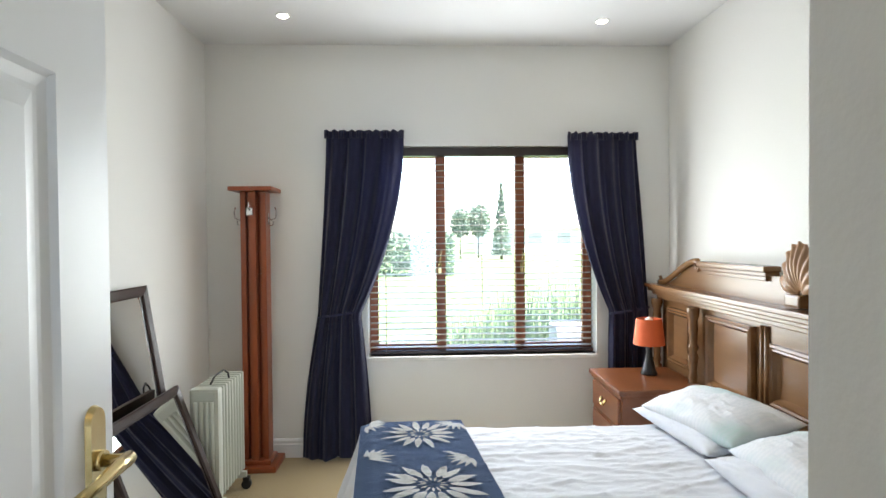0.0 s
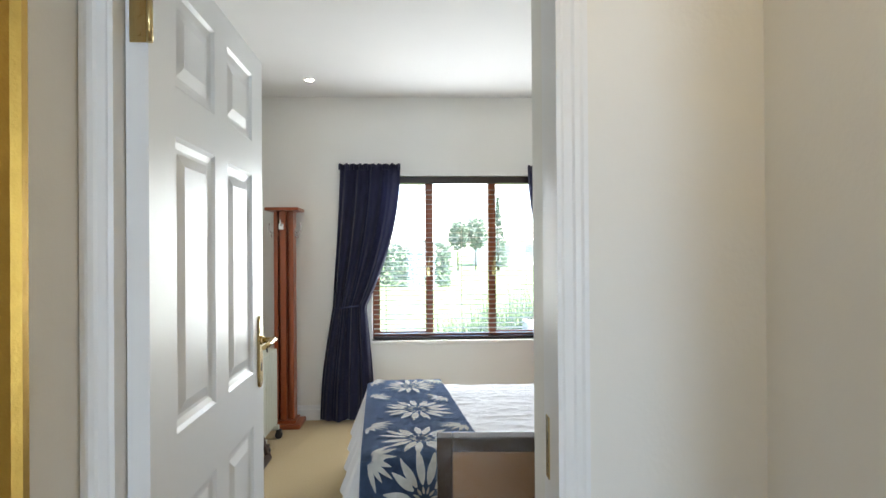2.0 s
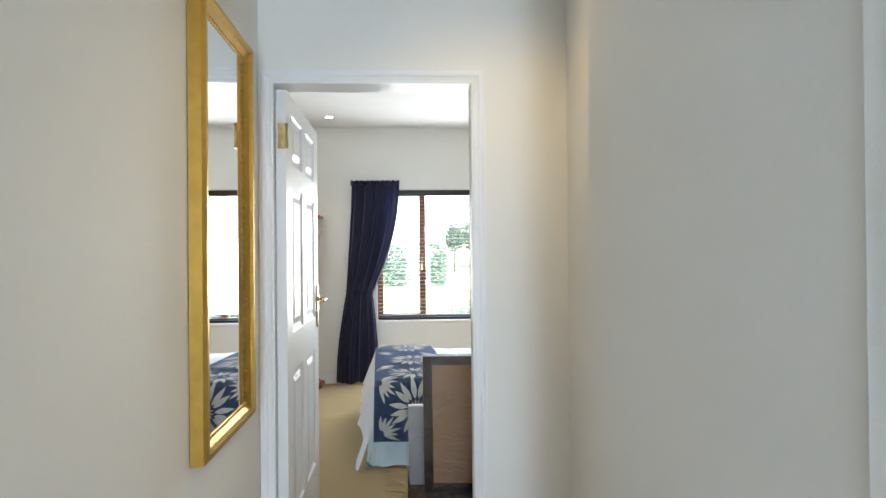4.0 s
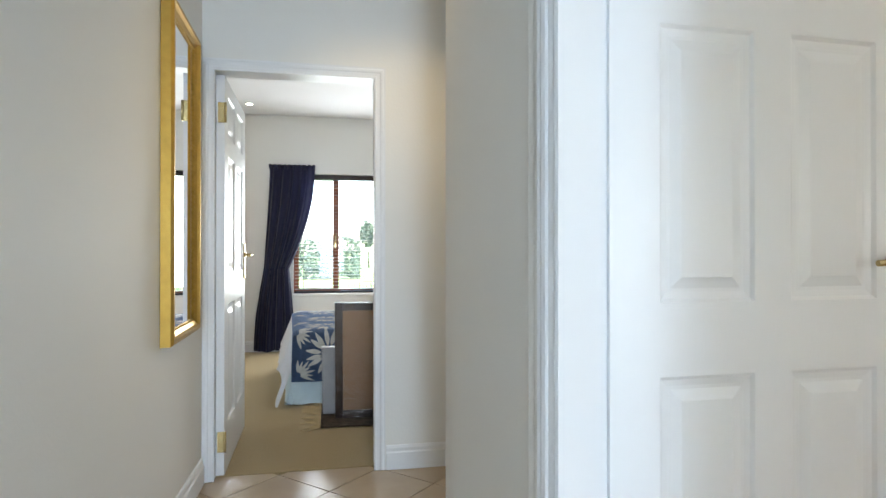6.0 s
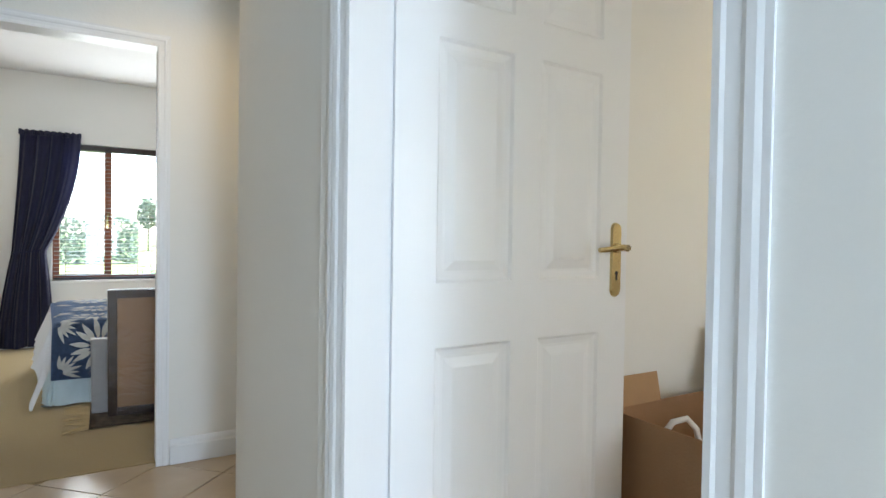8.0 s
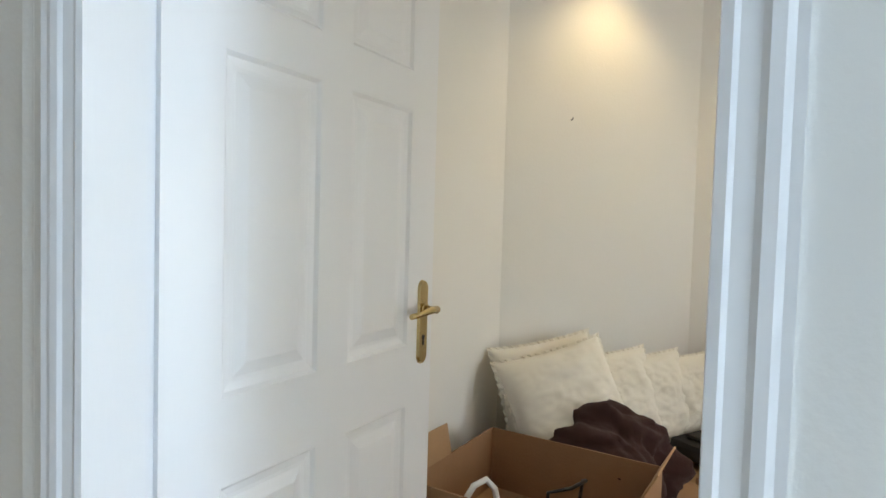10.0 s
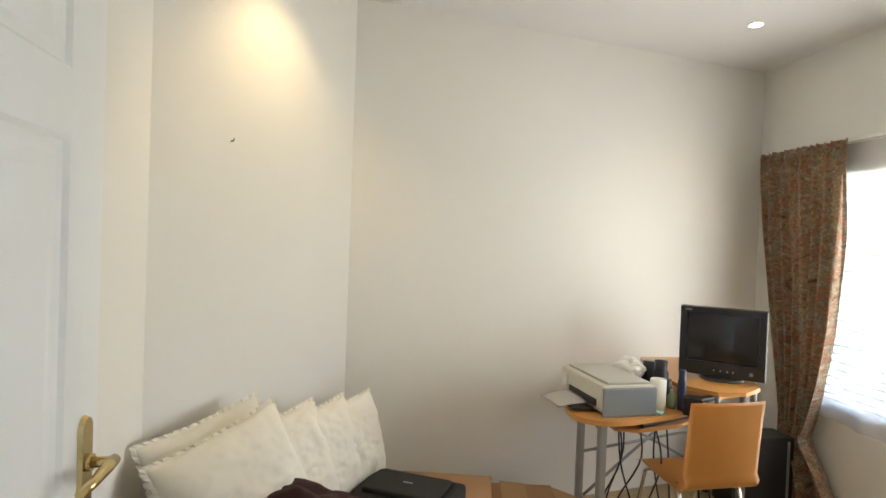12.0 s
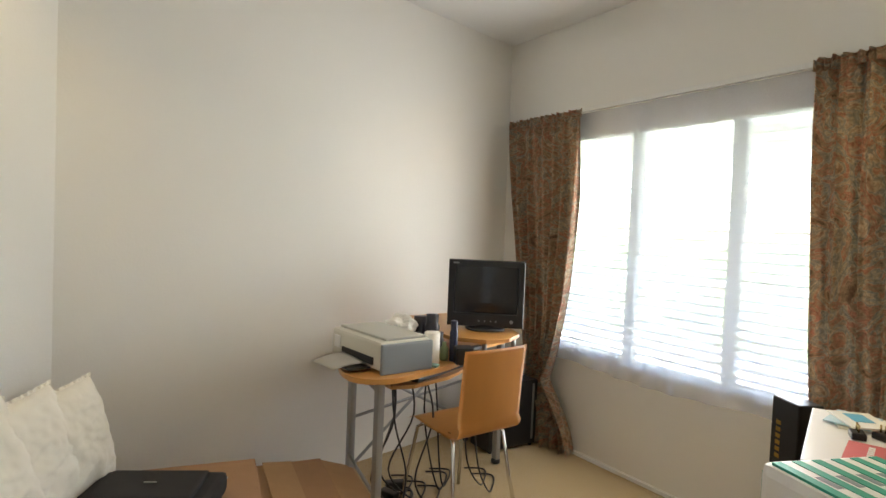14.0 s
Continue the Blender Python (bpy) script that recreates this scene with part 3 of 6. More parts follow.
def sheer_material():
    m = bpy.data.materials.new("white_voile")
    m.use_nodes = True
    t = m.node_tree
    t.nodes.remove(t.nodes["Principled BSDF"])
    tr, df, tl = t.nodes.new("ShaderNodeBsdfTransparent"), t.nodes.new("ShaderNodeBsdfDiffuse"), t.nodes.new("ShaderNodeBsdfTranslucent")
    df.inputs[0].default_value = tl.inputs[0].default_value = (0.82, 0.84, 0.92, 1)
    a, b = t.nodes.new("ShaderNodeMixShader"), t.nodes.new("ShaderNodeMixShader")
    a.inputs[0].default_value = 0.65
    t.links.new(df.outputs[0], a.inputs[1])
    t.links.new(tl.outputs[0], a.inputs[2])
    n = t.nodes.new("ShaderNodeTexNoise")
    n.inputs["Scale"].default_value = 300
    mr = t.nodes.new("ShaderNodeMapRange")
    mr.inputs[3].default_value, mr.inputs[4].default_value = 0.34, 0.50
    t.links.new(n.outputs[0], mr.inputs[0])
    t.links.new(mr.outputs[0], b.inputs[0])
    t.links.new(tr.outputs[0], b.inputs[1])
    t.links.new(a.outputs[0], b.inputs[2])
    t.links.new(b.outputs[0], t.nodes["Material Output"].inputs[0])
    return m


VOILE = sheer_material()


def voile(u, v):
    z = 2.07 + (0.555 + 0.015 * math.sin(u * 9) - 2.07) * v
    return (1.55 + 2.08 * u, SY0 + 0.03 + 0.014 * math.sin(u * 60 + 1.5 * math.sin(u * 11)) * (0.3 + 0.7 * v), z)


grid("sheer_curtain", 160, 24, voile, VOILE, category="sheer curtain", label="thin white voile curtain across the study window")


# ceiling downlights
def downlight(x, y):
    root = empty("downlight", pose(x, y, CEIL), category="downlight", label="small round recessed ceiling downlight, switched on", group="ceiling downlights")
    bm = bmesh.new()
    prof = [(0.030, -0.001), (0.032, -0.006), (0.040, -0.007), (0.043, -0.001)]
    n = 28
    rings = [[bm.verts.new((r * math.cos(2 * math.pi * k / n), r * math.sin(2 * math.pi * k / n), h)) for k in range(n)] for r, h in prof]
    for a, b in zip(rings, rings[1:]):
        for k in range(n):
            bm.faces.new((a[k], a[(k + 1) % n], b[(k + 1) % n], b[k]))
    mesh_ob("rim", bm, WHITE, root)
    lathe("bulb", [(0.029, -0.004), (0.026, -0.007), (0.001, -0.009)], LAMPGLOW, root)


for x_, y_ in LIGHTS_BED + LIGHTS_STUDY:
    downlight(x_, y_)

# hall things
def hall_mirror():
    root = empty("wall_mirror", pose(HX0 + 0.006, -0.475, 0, 0, 0, 1.5), category="mirror", label="tall wall mirror in a beaded gold frame hanging in the hall")
    y0, y1, z0, z1 = -0.255, 0.265, 0.765, 2.075
    prof = [(0.0, -0.010), (0.0, 0.026), (0.010, 0.036), (0.024, 0.036), (0.030, 0.024), (0.046, 0.016), (0.056, 0.010)]
    bm = bmesh.new()
    rings = []
    for cy, cz, dy, dz in ((y0, z0, 1, 1), (y1, z0, -1, 1), (y1, z1, -1, -1), (y0, z1, 1, -1)):
        rings.append([bm.verts.new((h, cy + dy * p, cz + dz * p)) for p, h in prof])
    for k in range(4):
        a, b = rings[k], rings[(k + 1) % 4]
        for i in range(len(prof) - 1):
            bm.faces.new((a[i], b[i], b[i + 1], a[i + 1]))
    bmesh.ops.recalc_face_normals(bm, faces=bm.faces)
    mesh_ob("frame", bm, GOLD, root, label="gold-leaf moulded frame")
    bm = bmesh.new()
    d = 0.0505
    for k in range(54):
        for yy in (y0 + d, y1 - d):
            bmesh.ops.create_icosphere(bm, subdivisions=1, radius=0.0045, matrix=Matrix.Translation((0.014, yy, z0 + d + (z1 - z0 - 2 * d) * k / 53)))
    for k in range(1, 20):
        for zz in (z0 + d, z1 - d):
            bmesh.ops.create_icosphere(bm, subdivisions=1, radius=0.0045, matrix=Matrix.Translation((0.014, y0 + d + (y1 - y0 - 2 * d) * k / 20, zz)))
    mesh_ob("beading", bm, GOLD, root, smooth=True, kind="stuff")
    box("glass", 0.004, 0.009, y0 + 0.05, y1 - 0.05, z0 + 0.05, z1 - 0.05, MIRROR, root)


hall_mirror()


# bedroom things
def coat_rack():
    root = empty("coat_rack", pose(-0.945, 3.565, 0), category="coat rack", label="red-brown varnished wooden coat stand with metal hooks")
    box("base", -0.135, 0.135, -0.125, 0.125, 0, 0.035, REDWOOD, root, 0.006)
    box("plinth", -0.095, 0.095, -0.085, 0.085, 0.035, 0.06, REDWOOD, root, 0.005)
    box("post", -0.022, 0.022, -0.075, 0.075, 0.06, 1.70, REDWOOD, root, 0.006)
    for sx in (-1, 1):
        box("flange", sx * 0.060 - 0.017, sx * 0.060 + 0.017, -0.055, 0.055, 0.06, 1.70, REDWOOD, root, 0.006)
        box("web", min(sx * 0.0225, sx * 0.0425), max(sx * 0.0225, sx * 0.0425), -0.02, 0.02, 0.06, 1.70, REDWOOD, root)
    box("cap", -0.13, 0.13, -0.12, 0.12, 1.70, 1.725, REDWOOD, root, 0.005)
    for sx in (-1, 1):
        bm = bmesh.new()
        x = sx * 0.0772
        add_tube(bm, [(x, 0, 1.545), (x + sx * 0.02, 0, 1.525), (x + sx * 0.048, 0, 1.54), (x + sx * 0.052, 0, 1.58), (x + sx * 0.044, 0, 1.605)], 0.004, 8)
        add_tube(bm, [(x, 0, 1.52), (x + sx * 0.014, 0, 1.49), (x + sx * 0.03, 0, 1.495), (x + sx * 0.033, 0, 1.52)], 0.004, 8)
        add_box(bm, min(x, x + sx * 0.004), max(x, x + sx * 0.004), -0.012, 0.012, 1.50, 1.57)
        mesh_ob("hook", bm, CHROME, root, label="bent metal coat hook")
    bm = bmesh.new()
    add_tube(bm, [(-0.01, -0.078, 1.60), (-0.01, -0.10, 1.585), (-0.008, -0.12, 1.60), (-0.006, -0.118, 1.63)], 0.004, 8)
    add_box(bm, -0.03, 0.01, -0.09, -0.0755, 1.55, 1.60, bevel=0.005)
    mesh_ob("hook", bm, CHROME, root, label="bent metal coat hook")


coat_rack()


def oil_heater():
    root = empty("oil_heater", pose(-1.01, 2.90, 0), category="heater", label="cream enamelled oil-filled radiator heater on black castors")
    n = 8
    for i in range(n):
        y = 0.045 + i * 0.045
        bm = bmesh.new()
        add_box(bm, -0.072, 0.072, y - 0.011, y + 0.011, 0.10, 0.66, bevel=0.010)
        for x in (-0.045, -0.015, 0.015, 0.045):
            add_tube(bm, [(x, y, 0.13), (x, y, 0.63)], 0.0145, 8)
        mesh_ob("fin", bm, HEATER, root)
    bm = bmesh.new()
    add_box(bm, -0.074, 0.074, -0.045, 0.022, 0.10, 0.665, bevel=0.02)
    for x in (-0.04, -0.013, 0.013, 0.04):
        add_tube(bm, [(x, -0.046, 0.14), (x, -0.046, 0.60)], 0.010, 8)
    mesh_ob("control_box", bm, HEATER, root)
    bm = bmesh.new()
    add_tube(bm, [(0.0, 0.05, 0.665), (0.01, 0.09, 0.70), (0.03, 0.16, 0.715), (0.04, 0.2, 0.69), (0.04, 0.21, 0.66)], 0.005, 8)
    mesh_ob("cable", bm, BLACK, root)
    for y in (0.0, 0.34):
        box("castor_bar", -0.09, 0.09, y - 0.012, y + 0.012, 0.062, 0.10, HEATER, root, 0.004)
        for x in (-0.088, 0.088):
            bm = bmesh.new()
            add_tube(bm, [(x, y - 0.014, 0.026), (x, y + 0.014, 0.026)], 0.026, 16)
            add_box(bm, x - 0.018, x + 0.018, y - 0.018, y + 0.018, 0.03, 0.068, bevel=0.006)
            mesh_ob("castor", bm, BLACK, root)


oil_heater()


def framed_mirror(w, h, m, f):
    root = empty("framed_mirror", m, category="mirror", label="dark wood framed mirror leaning against the bedroom wall", group="leaning framed mirrors")
    bm = bmesh.new()
    prof = [(0, 0), (0, 0.022), (0.008, 0.026), (f - 0.008, 0.020), (f, 0.010)]
    rings = []
    for cx, cz, dx, dz in ((0, 0, 1, 1), (w, 0, -1, 1), (w, h, -1, -1), (0, h, 1, -1)):
        rings.append([bm.verts.new((cx + dx * p, -q, cz + dz * p)) for p, q in prof])
    for k in range(4):
        a, b = rings[k], rings[(k + 1) % 4]
        for i in range(len(prof) - 1):
            bm.faces.new((a[i], b[i], b[i + 1], a[i + 1]))
    bm.faces.new([r[0] for r in rings])
    bmesh.ops.recalc_face_normals(bm, faces=bm.faces)
    mesh_ob("frame", bm, DARKWOOD, root)
    box("glass", f * 0.9, w - f * 0.9, -0.008, -0.004, f * 0.9, h - f * 0.9, MIRROR, root)


# leaning against the west wall, feet forward
framed_mirror(0.75, 1.20, Matrix.Translation((-1.085, 2.05, 0.0)) @ Euler((0, radians(-9.0), 0)).to_matrix().to_4x4() @ pose(0, 0, 0, 0, 0, 90), 0.05)
framed_mirror(0.72, 0.74, Matrix.Translation((-0.875, 2.10, 0.0)) @ Euler((0, radians(-20.0), 0)).to_matrix().to_4x4() @ pose(0, 0, 0, 0, 0, 91), 0.045)

HB_Y, HB_X = 2.21, 1.56      # headboard centre and face


def headboard():
    root = empty("headboard", pose(HB_X, HB_Y, 0), category="headboard", label="carved brown wooden headboard with turned posts and a shell crest")
    W = 1.36
    box("back_panel", 0.05, 0.12, -W, W, 0.0, 1.04, HEADWOOD, root, 0.004)
    # crest board with a raised middle
    bm = bmesh.new()
    n = 60
    pts = []
    for i in range(n + 1):
        y = -W + 2 * W * i / n
        a = abs(y)
        if a > 0.86:
            s = (W - a) / (W - 0.86)
            z = 1.10 + 0.155 * (3 * s * s - 2 * s ** 3)
        else:
            z = 1.225
        pts.append((y, z))
    front = [bm.verts.new((0.045, y, z)) for y, z in pts]
    back = [bm.verts.new((0.08, y, z)) for y, z in pts]
    fb = [bm.verts.new((0.045, y, 1.04)) for y, z in pts]
    bb = [bm.verts.new((0.08, y, 1.04)) for y, z in pts]
    for i in range(n):
        bm.faces.new((front[i], front[i + 1], fb[i + 1], fb[i]))
        bm.faces.new((back[i], bb[i], bb[i + 1], back[i + 1]))
        bm.faces.new((front[i], back[i], back[i + 1], front[i + 1]))
    bmesh.ops.recalc_face_normals(bm, faces=bm.faces)
    mesh_ob("crest_board", bm, HEADWOOD, root)
    # scroll mouldings
    for sy in (-1, 1):
        bm = bmesh.new()
        path = [(0.03, sy * (W + 0.022 * math.cos(a_)), 1.133 - 0.022 * math.sin(a_)) for a_ in (4.2, 3.4, 2.6, 1.8)]
        for i in range(25):
            s = i / 24
            path.append((0.03, sy * (W - (W - 0.86) * s), 1.115 + 0.15 * (3 * s * s - 2 * s ** 3)))
        cy, cz = 0.86, 1.235
        for i in range(1, 16):
            a = math.pi / 2 - i * 0.36
            r = 0.030 * (1 - i / 22)
            path.append((0.03, sy * (cy - 0.0 - r * math.cos(a) * -1 * -1), cz + r * math.sin(a)))
        add_tube(bm, path, [0.010 if i < 4 else 0.018 - 0.007 * (i > 28) for i in range(len(path))], 10)
        mesh_ob("scroll", bm, HEADWOOD, root)
    # straight rails of the crest
    for sy in (-1, 1):
        a, b = sorted((sy * 0.82, sy * 0.22))
        bm = bmesh.new()
        add_box(bm, 0.02, 0.085, a, b, 1.222, 1.24, bevel=0.004)
        add_box(bm, 0.005, 0.085, a - 0.012, b + 0.012, 1.2405, 1.268, bevel=0.007)
        add_box(bm, 0.03, 0.085, a + 0.015, b - 0.015, 1.200, 1.2215, bevel=0.004)
        mesh_ob("crest_rail", bm, HEADWOOD, root)
    # shell
    bm = bmesh.new()
    nu, nv = 72, 14
    rows = []
    for i in range(nu + 1):
        a = -1.95 + 3.9 * i / nu
        rib = 0.5 + 0.5 * math.cos(a * 9 * 2 * math.pi / 3.9)
        col = []
        for j in range(nv + 1):
            v = j / nv
            r = 0.012 + 0.135 * v * (1 + 0.05 * rib)
            k = 1 - 0.3 * abs(a) / 1.95
            x = -0.012 - 0.024 * math.sin(min(1, v * 1.05) * math.pi) * k - 0.010 * rib * v
            col.append(bm.verts.new((x + 0.04, r * math.sin(a * 0.80) * 0.80, 1.16 + r * (math.cos(a * 0.80) * 1.30 + 0.12))))
        rows.append(col)
    for i in range(nu):
        for j in range(nv):
            bm.faces.new((rows[i][j], rows[i + 1][j], rows[i + 1][j + 1], rows[i][j + 1]))
    bmesh.ops.recalc_face_normals(bm, faces=bm.faces)
    bmesh.ops.solidify(bm, geom=bm.faces[:], thickness=0.012)
    mesh_ob("shell", bm, mat("carved_pale_wood", (0.36, 0.20, 0.10), 0.35, var=0.25, scale=10), root, smooth=True)
    box("shell_foot", -0.01, 0.05, -0.05, 0.05, 1.112, 1.165, HEADWOOD, root, 0.012)
    # cornice under the crest
    for i, (x, z0, z1) in enumerate(((-0.06, 1.085, 1.108), (-0.04, 1.062, 1.0845), (-0.015, 1.04, 1.0615), (0.01, 1.015, 1.0395))):
        box("cornice", x, 0.125, -W - 0.03 + 0.008 * i, W + 0.03 - 0.008 * i, z0, z1, HEADWOOD, root, 0.005)
    # framed panels
    def panel(y0, y1, z0, z1):
        bm = bmesh.new()
        prof = [(0, 0.0), (0, 0.026), (0.010, 0.032), (0.018, 0.024), (0.026, 0.028), (0.036, 0.012), (0.044, 0.002)]
        rings = []
        for cy, cz, dy, dz in ((y0, z0, 1, 1), (y1, z0, -1, 1), (y1, z1, -1, -1), (y0, z1, 1, -1)):
            rings.append([bm.verts.new((0.0505 - h, cy + dy * p, cz + dz * p)) for p, h in prof])
        for k in range(4):
            a, b = rings[k], rings[(k + 1) % 4]
            for i in range(len(prof) - 1):
                bm.faces.new((a[i], b[i], b[i + 1], a[i + 1]))
        bm.faces.new([r[-1] for r in rings])
        bmesh.ops.recalc_face_normals(bm, faces=bm.faces)
        mesh_ob("panel", bm, HEADWOOD, root)
    for sy in (-1, 1):
        for y0, y1, z0, z1 in ((0.94, 1.24, 0.64, 0.97), (0.34, 0.76, 0.60, 0.985)):
            panel(*sorted((sy * y0, sy * y1)), z0, z1)
    panel(-0.20, 0.20, 0.66, 0.93)
    for sy in (-1, 1):
        for yc in (0.285, 0.25):
            bm = bmesh.new()
            add_tube(bm, [(0.046, sy * yc, 0.56), (0.046, sy * yc, 1.0)], 0.012, 8)
            mesh_ob("reed", bm, HEADWOOD, root)
        for yc in (0.85, 1.33):
            prof = [(0.030, 0), (0.030, 0.05), (0.018, 0.065), (0.026, 0.085), (0.020, 0.11), (0.024, 0.17), (0.030, 0.20), (0.018, 0.225), (0.032, 0.25), (0.018, 0.27), (0.020, 0.30), (0.026, 0.36), (0.022, 0.40), (0.030, 0.42), (0.034, 0.44), (0.034, 0.47)]
            lathe("turned_post", prof, HEADWOOD, root, 0.0, sy * yc, 0.545, 20)
    box("bottom_rail", 0.02, 0.0495, -W, W, 0.46, 0.545, HEADWOOD, root, 0.006)


headboard()


def nightstand():
    root = empty("nightstand", pose(1.12, 2.93, 0), category="nightstand", label="reddish-brown wooden nightstand with brass drop handle on drawer")
    D, Wd, H = 0.46, 0.50, 0.60
    box("top", -0.025, D, -0.02, Wd + 0.02, H - 0.028, H, STANDWOOD, root, 0.008)
    box("body", 0.0, D - 0.01, 0.0, Wd, 0.06, H - 0.0285, STANDWOOD, root, 0.003)
    box("moulding", -0.012, D - 0.01, -0.008, Wd + 0.008, H - 0.045, H - 0.029, STANDWOOD, root, 0.004)
    box("plinth", 0.012, D - 0.012, 0.012, Wd - 0.012, 0.0, 0.06, STANDWOOD, root)
    for z0, z1 in ((0.40, 0.545), (0.09, 0.375)):
        d = box("drawer" if z0 > 0.3 else "cupboard_door", -0.014, 0.0, 0.025, Wd - 0.025, z0, z1, STANDWOOD, root, 0.006)
        bm = bmesh.new()
        yc, zc = Wd / 2, (z0 + z1) / 2 + 0.01
        for dy in (-0.035, 0.035):
            add_tube(bm, [(-0.015, yc + dy, zc), (-0.026, yc + dy, zc)], 0.008, 10)
        add_tube(bm, [(-0.026, yc - 0.035, zc), (-0.03, yc - 0.03, zc - 0.022), (-0.03, yc, zc - 0.03), (-0.03, yc + 0.03, zc - 0.022), (-0.026, yc + 0.035, zc)], 0.005, 8)
        mesh_ob("handle", bm, BRASS, d, label="brass drop handle")


nightstand()


def table_lamp():
    root = empty("table_lamp", pose(1.40, 3.27, 0.60), category="lamp", label="small table lamp with orange shade and black curved base")
    lathe("base", [(0.045, 0), (0.047, 0.008), (0.038, 0.03), (0.022, 0.09), (0.017, 0.13), (0.020, 0.17), (0.012, 0.19)], BLACK, root)
    bm = bmesh.new()
    n = 36
    prof = [(0.090, 0.175), (0.072, 0.325), (0.070, 0.325), (0.088, 0.175)]
    rings = [[bm.verts.new((r * math.cos(2 * math.pi * k / n), r * math.sin(2 * math.pi * k / n), h)) for k in range(n)] for r, h in prof]
    for i in range(4):
        a, b = rings[i], rings[(i + 1) % 4]
        for k in range(n):
            bm.faces.new((a[k], a[(k + 1) % n], b[(k + 1) % n], b[k]))
    bmesh.ops.recalc_face_normals(bm, faces=bm.faces)
    mesh_ob("shade", bm, ORANGE, root, smooth=False, label="tapered orange fabric shade")
    lathe("bulb", [(0.010, 0.19), (0.012, 0.23), (0.024, 0.27), (0.028, 0.30), (0.020, 0.325), (0.006, 0.335)], WHITE, root, 0, 0, 0, 16)


table_lamp()

BED = (-0.13, 1.55, 1.33, 2.66, 0.53)   # x0, x1, y0, y1, top


def wrinkle(x, y, k=1.0):
    n1 = 1 - abs(noise.noise((x * 1.6 + 0.6 * y, y * 7 - 1.2 * x, 2.2)))
    n2 = 1 - abs(noise.noise((x * 4 + y, y * 15 - 3 * x, 7.7)))
    n3 = 1 - abs(noise.noise((x * 5 - 2 * y, y * 24 + 5 * x, 1.7)))
    return k * (0.007 * noise.noise((x * 2.2, y * 5, 0.3)) + 0.006 * n1 ** 9 + 0.006 * n2 ** 9 + 0.0045 * n3 ** 8 + 0.0025 * noise.noise((x * 17, y * 34, 4.1)) - 0.008)


def skirt_sheet(x0, x1, y0, y1, top, drop, flare, foldn, r=0.05, k=1.0):
    """A cloth over a box: fn(u, v) runs over the top and down at the foot (x0) and both sides."""
    def fn(u, v):
        # u: along x from past the foot to the head; v: across y
        L, Wd = x1 - x0, y1 - y0
        s = -drop + u * (L + drop)
        q = -drop + v * (Wd + 2 * drop)
        dx, dy = max(0, -s), max(0, -q, q - Wd)
        z = top - dx - dy
        sx = max(s, 0) - (flare * (dx / drop) if dx else 0)
        qq = min(max(q, 0), Wd)
        if q < 0:
            qq -= flare * dy / drop
        if q > Wd:
            qq += flare * dy / drop
        if dx > 0:
            sx -= 0.02 * math.sin(q * foldn) * dx / drop
        if dy > 0:
            qq += (1 if q > Wd else -1) * 0.02 * math.sin(s * foldn) * dy / drop
        x, y = x0 + sx, y0 + qq
        x -= 0.085 * (1 - max(sx, 0) / L) * min(max((y - y0) / Wd, 0), 1)
        if dx == 0 and dy == 0:
            edge = min(s, q, Wd - q)
            z += wrinkle(x, y, k) - 0.02 * math.exp(-max(edge, 0) / r)
        else:
            z -= 0.02
        return (x, y, max(z, 0.012))
    return fn


def bed():
    x0, x1, y0, y1, top = BED
    root = empty("bed", None, category="bed", label="double bed with rumpled white sheet and pale blue valance")
    box("base", x0 + 0.03, x1, y0 + 0.03, y1 - 0.03, 0.06, 0.29, VALANCE, root, 0.03)
    box("mattress", x0 + 0.02, x1, y0 + 0.02, y1 - 0.02, 0.29, top - 0.045, LINEN, root, 0.05)
    for lx in (x0 + 0.12, x1 - 0.12):
        for ly in (y0 + 0.1, y1 - 0.1):
            lathe("foot", [(0.025, 0), (0.025, 0.07)], BLACK, root, lx, ly, 0, 12)
    grid("valance", 40, 60, skirt_sheet(x0 + 0.02, x1 - 0.005, y0 + 0.02, y1 - 0.02, top - 0.04, top - 0.06, 0.05, 34, k=0.3), VALANCE, root)
    grid("sheet", 150, 190, skirt_sheet(x0, x1, y0, y1, top, 0.26, 0.085, 22), LINEN, root)


bed()


def blanket_surface(lift):
    x0, x1, y0, y1, top = BED
    bx0, bx1 = -0.215, 0.255

    def fn(u, v):
        # u across the blanket along x, v from the far side over the bed and down the near side
        Wd = (y1 + 0.0) - (y0 - 0.03)
        drop = 0.33
        q = v * (Wd + drop)
        f = min(q, Wd) / Wd
        left, right = bx0 + 0.095 * f, bx1 + 0.15 * f
        x = left + (right - left) * u
        side = max(0, left + 0.055 - x)
        if q < Wd:
            y = y1 - q
            z = top + 0.018 + lift + 0.6 * wrinkle(x, y) - side * 0.35
            if Wd - q < 0.06:
                s = 1 - (Wd - q) / 0.06
                z -= 0.025 * s * s
        else:
            d = q - Wd
            y = y0 - 0.03 - 0.10 * math.sin(min(d / 0.28, 1) * math.pi / 2) - 0.012 * math.sin(x * 20) * d - lift
            z = top - 0.007 - d
        return (x, y, max(z, 0.02))
    return fn


BLANKET = mat("blue_fleece", (0.060, 0.105, 0.205), 0.95, var=0.35, scale=40, bump=0.6, bscale=350, sheen=0.6)
BLANKET.node_tree.nodes["Principled BSDF"].inputs["Sheen Tint"].default_value = (0.45, 0.62, 1.0, 1)
PETAL = mat("pale_fleece", (0.42, 0.44, 0.44), 0.95, var=0.25, scale=30, bump=0.5, bscale=350, sheen=0.4)


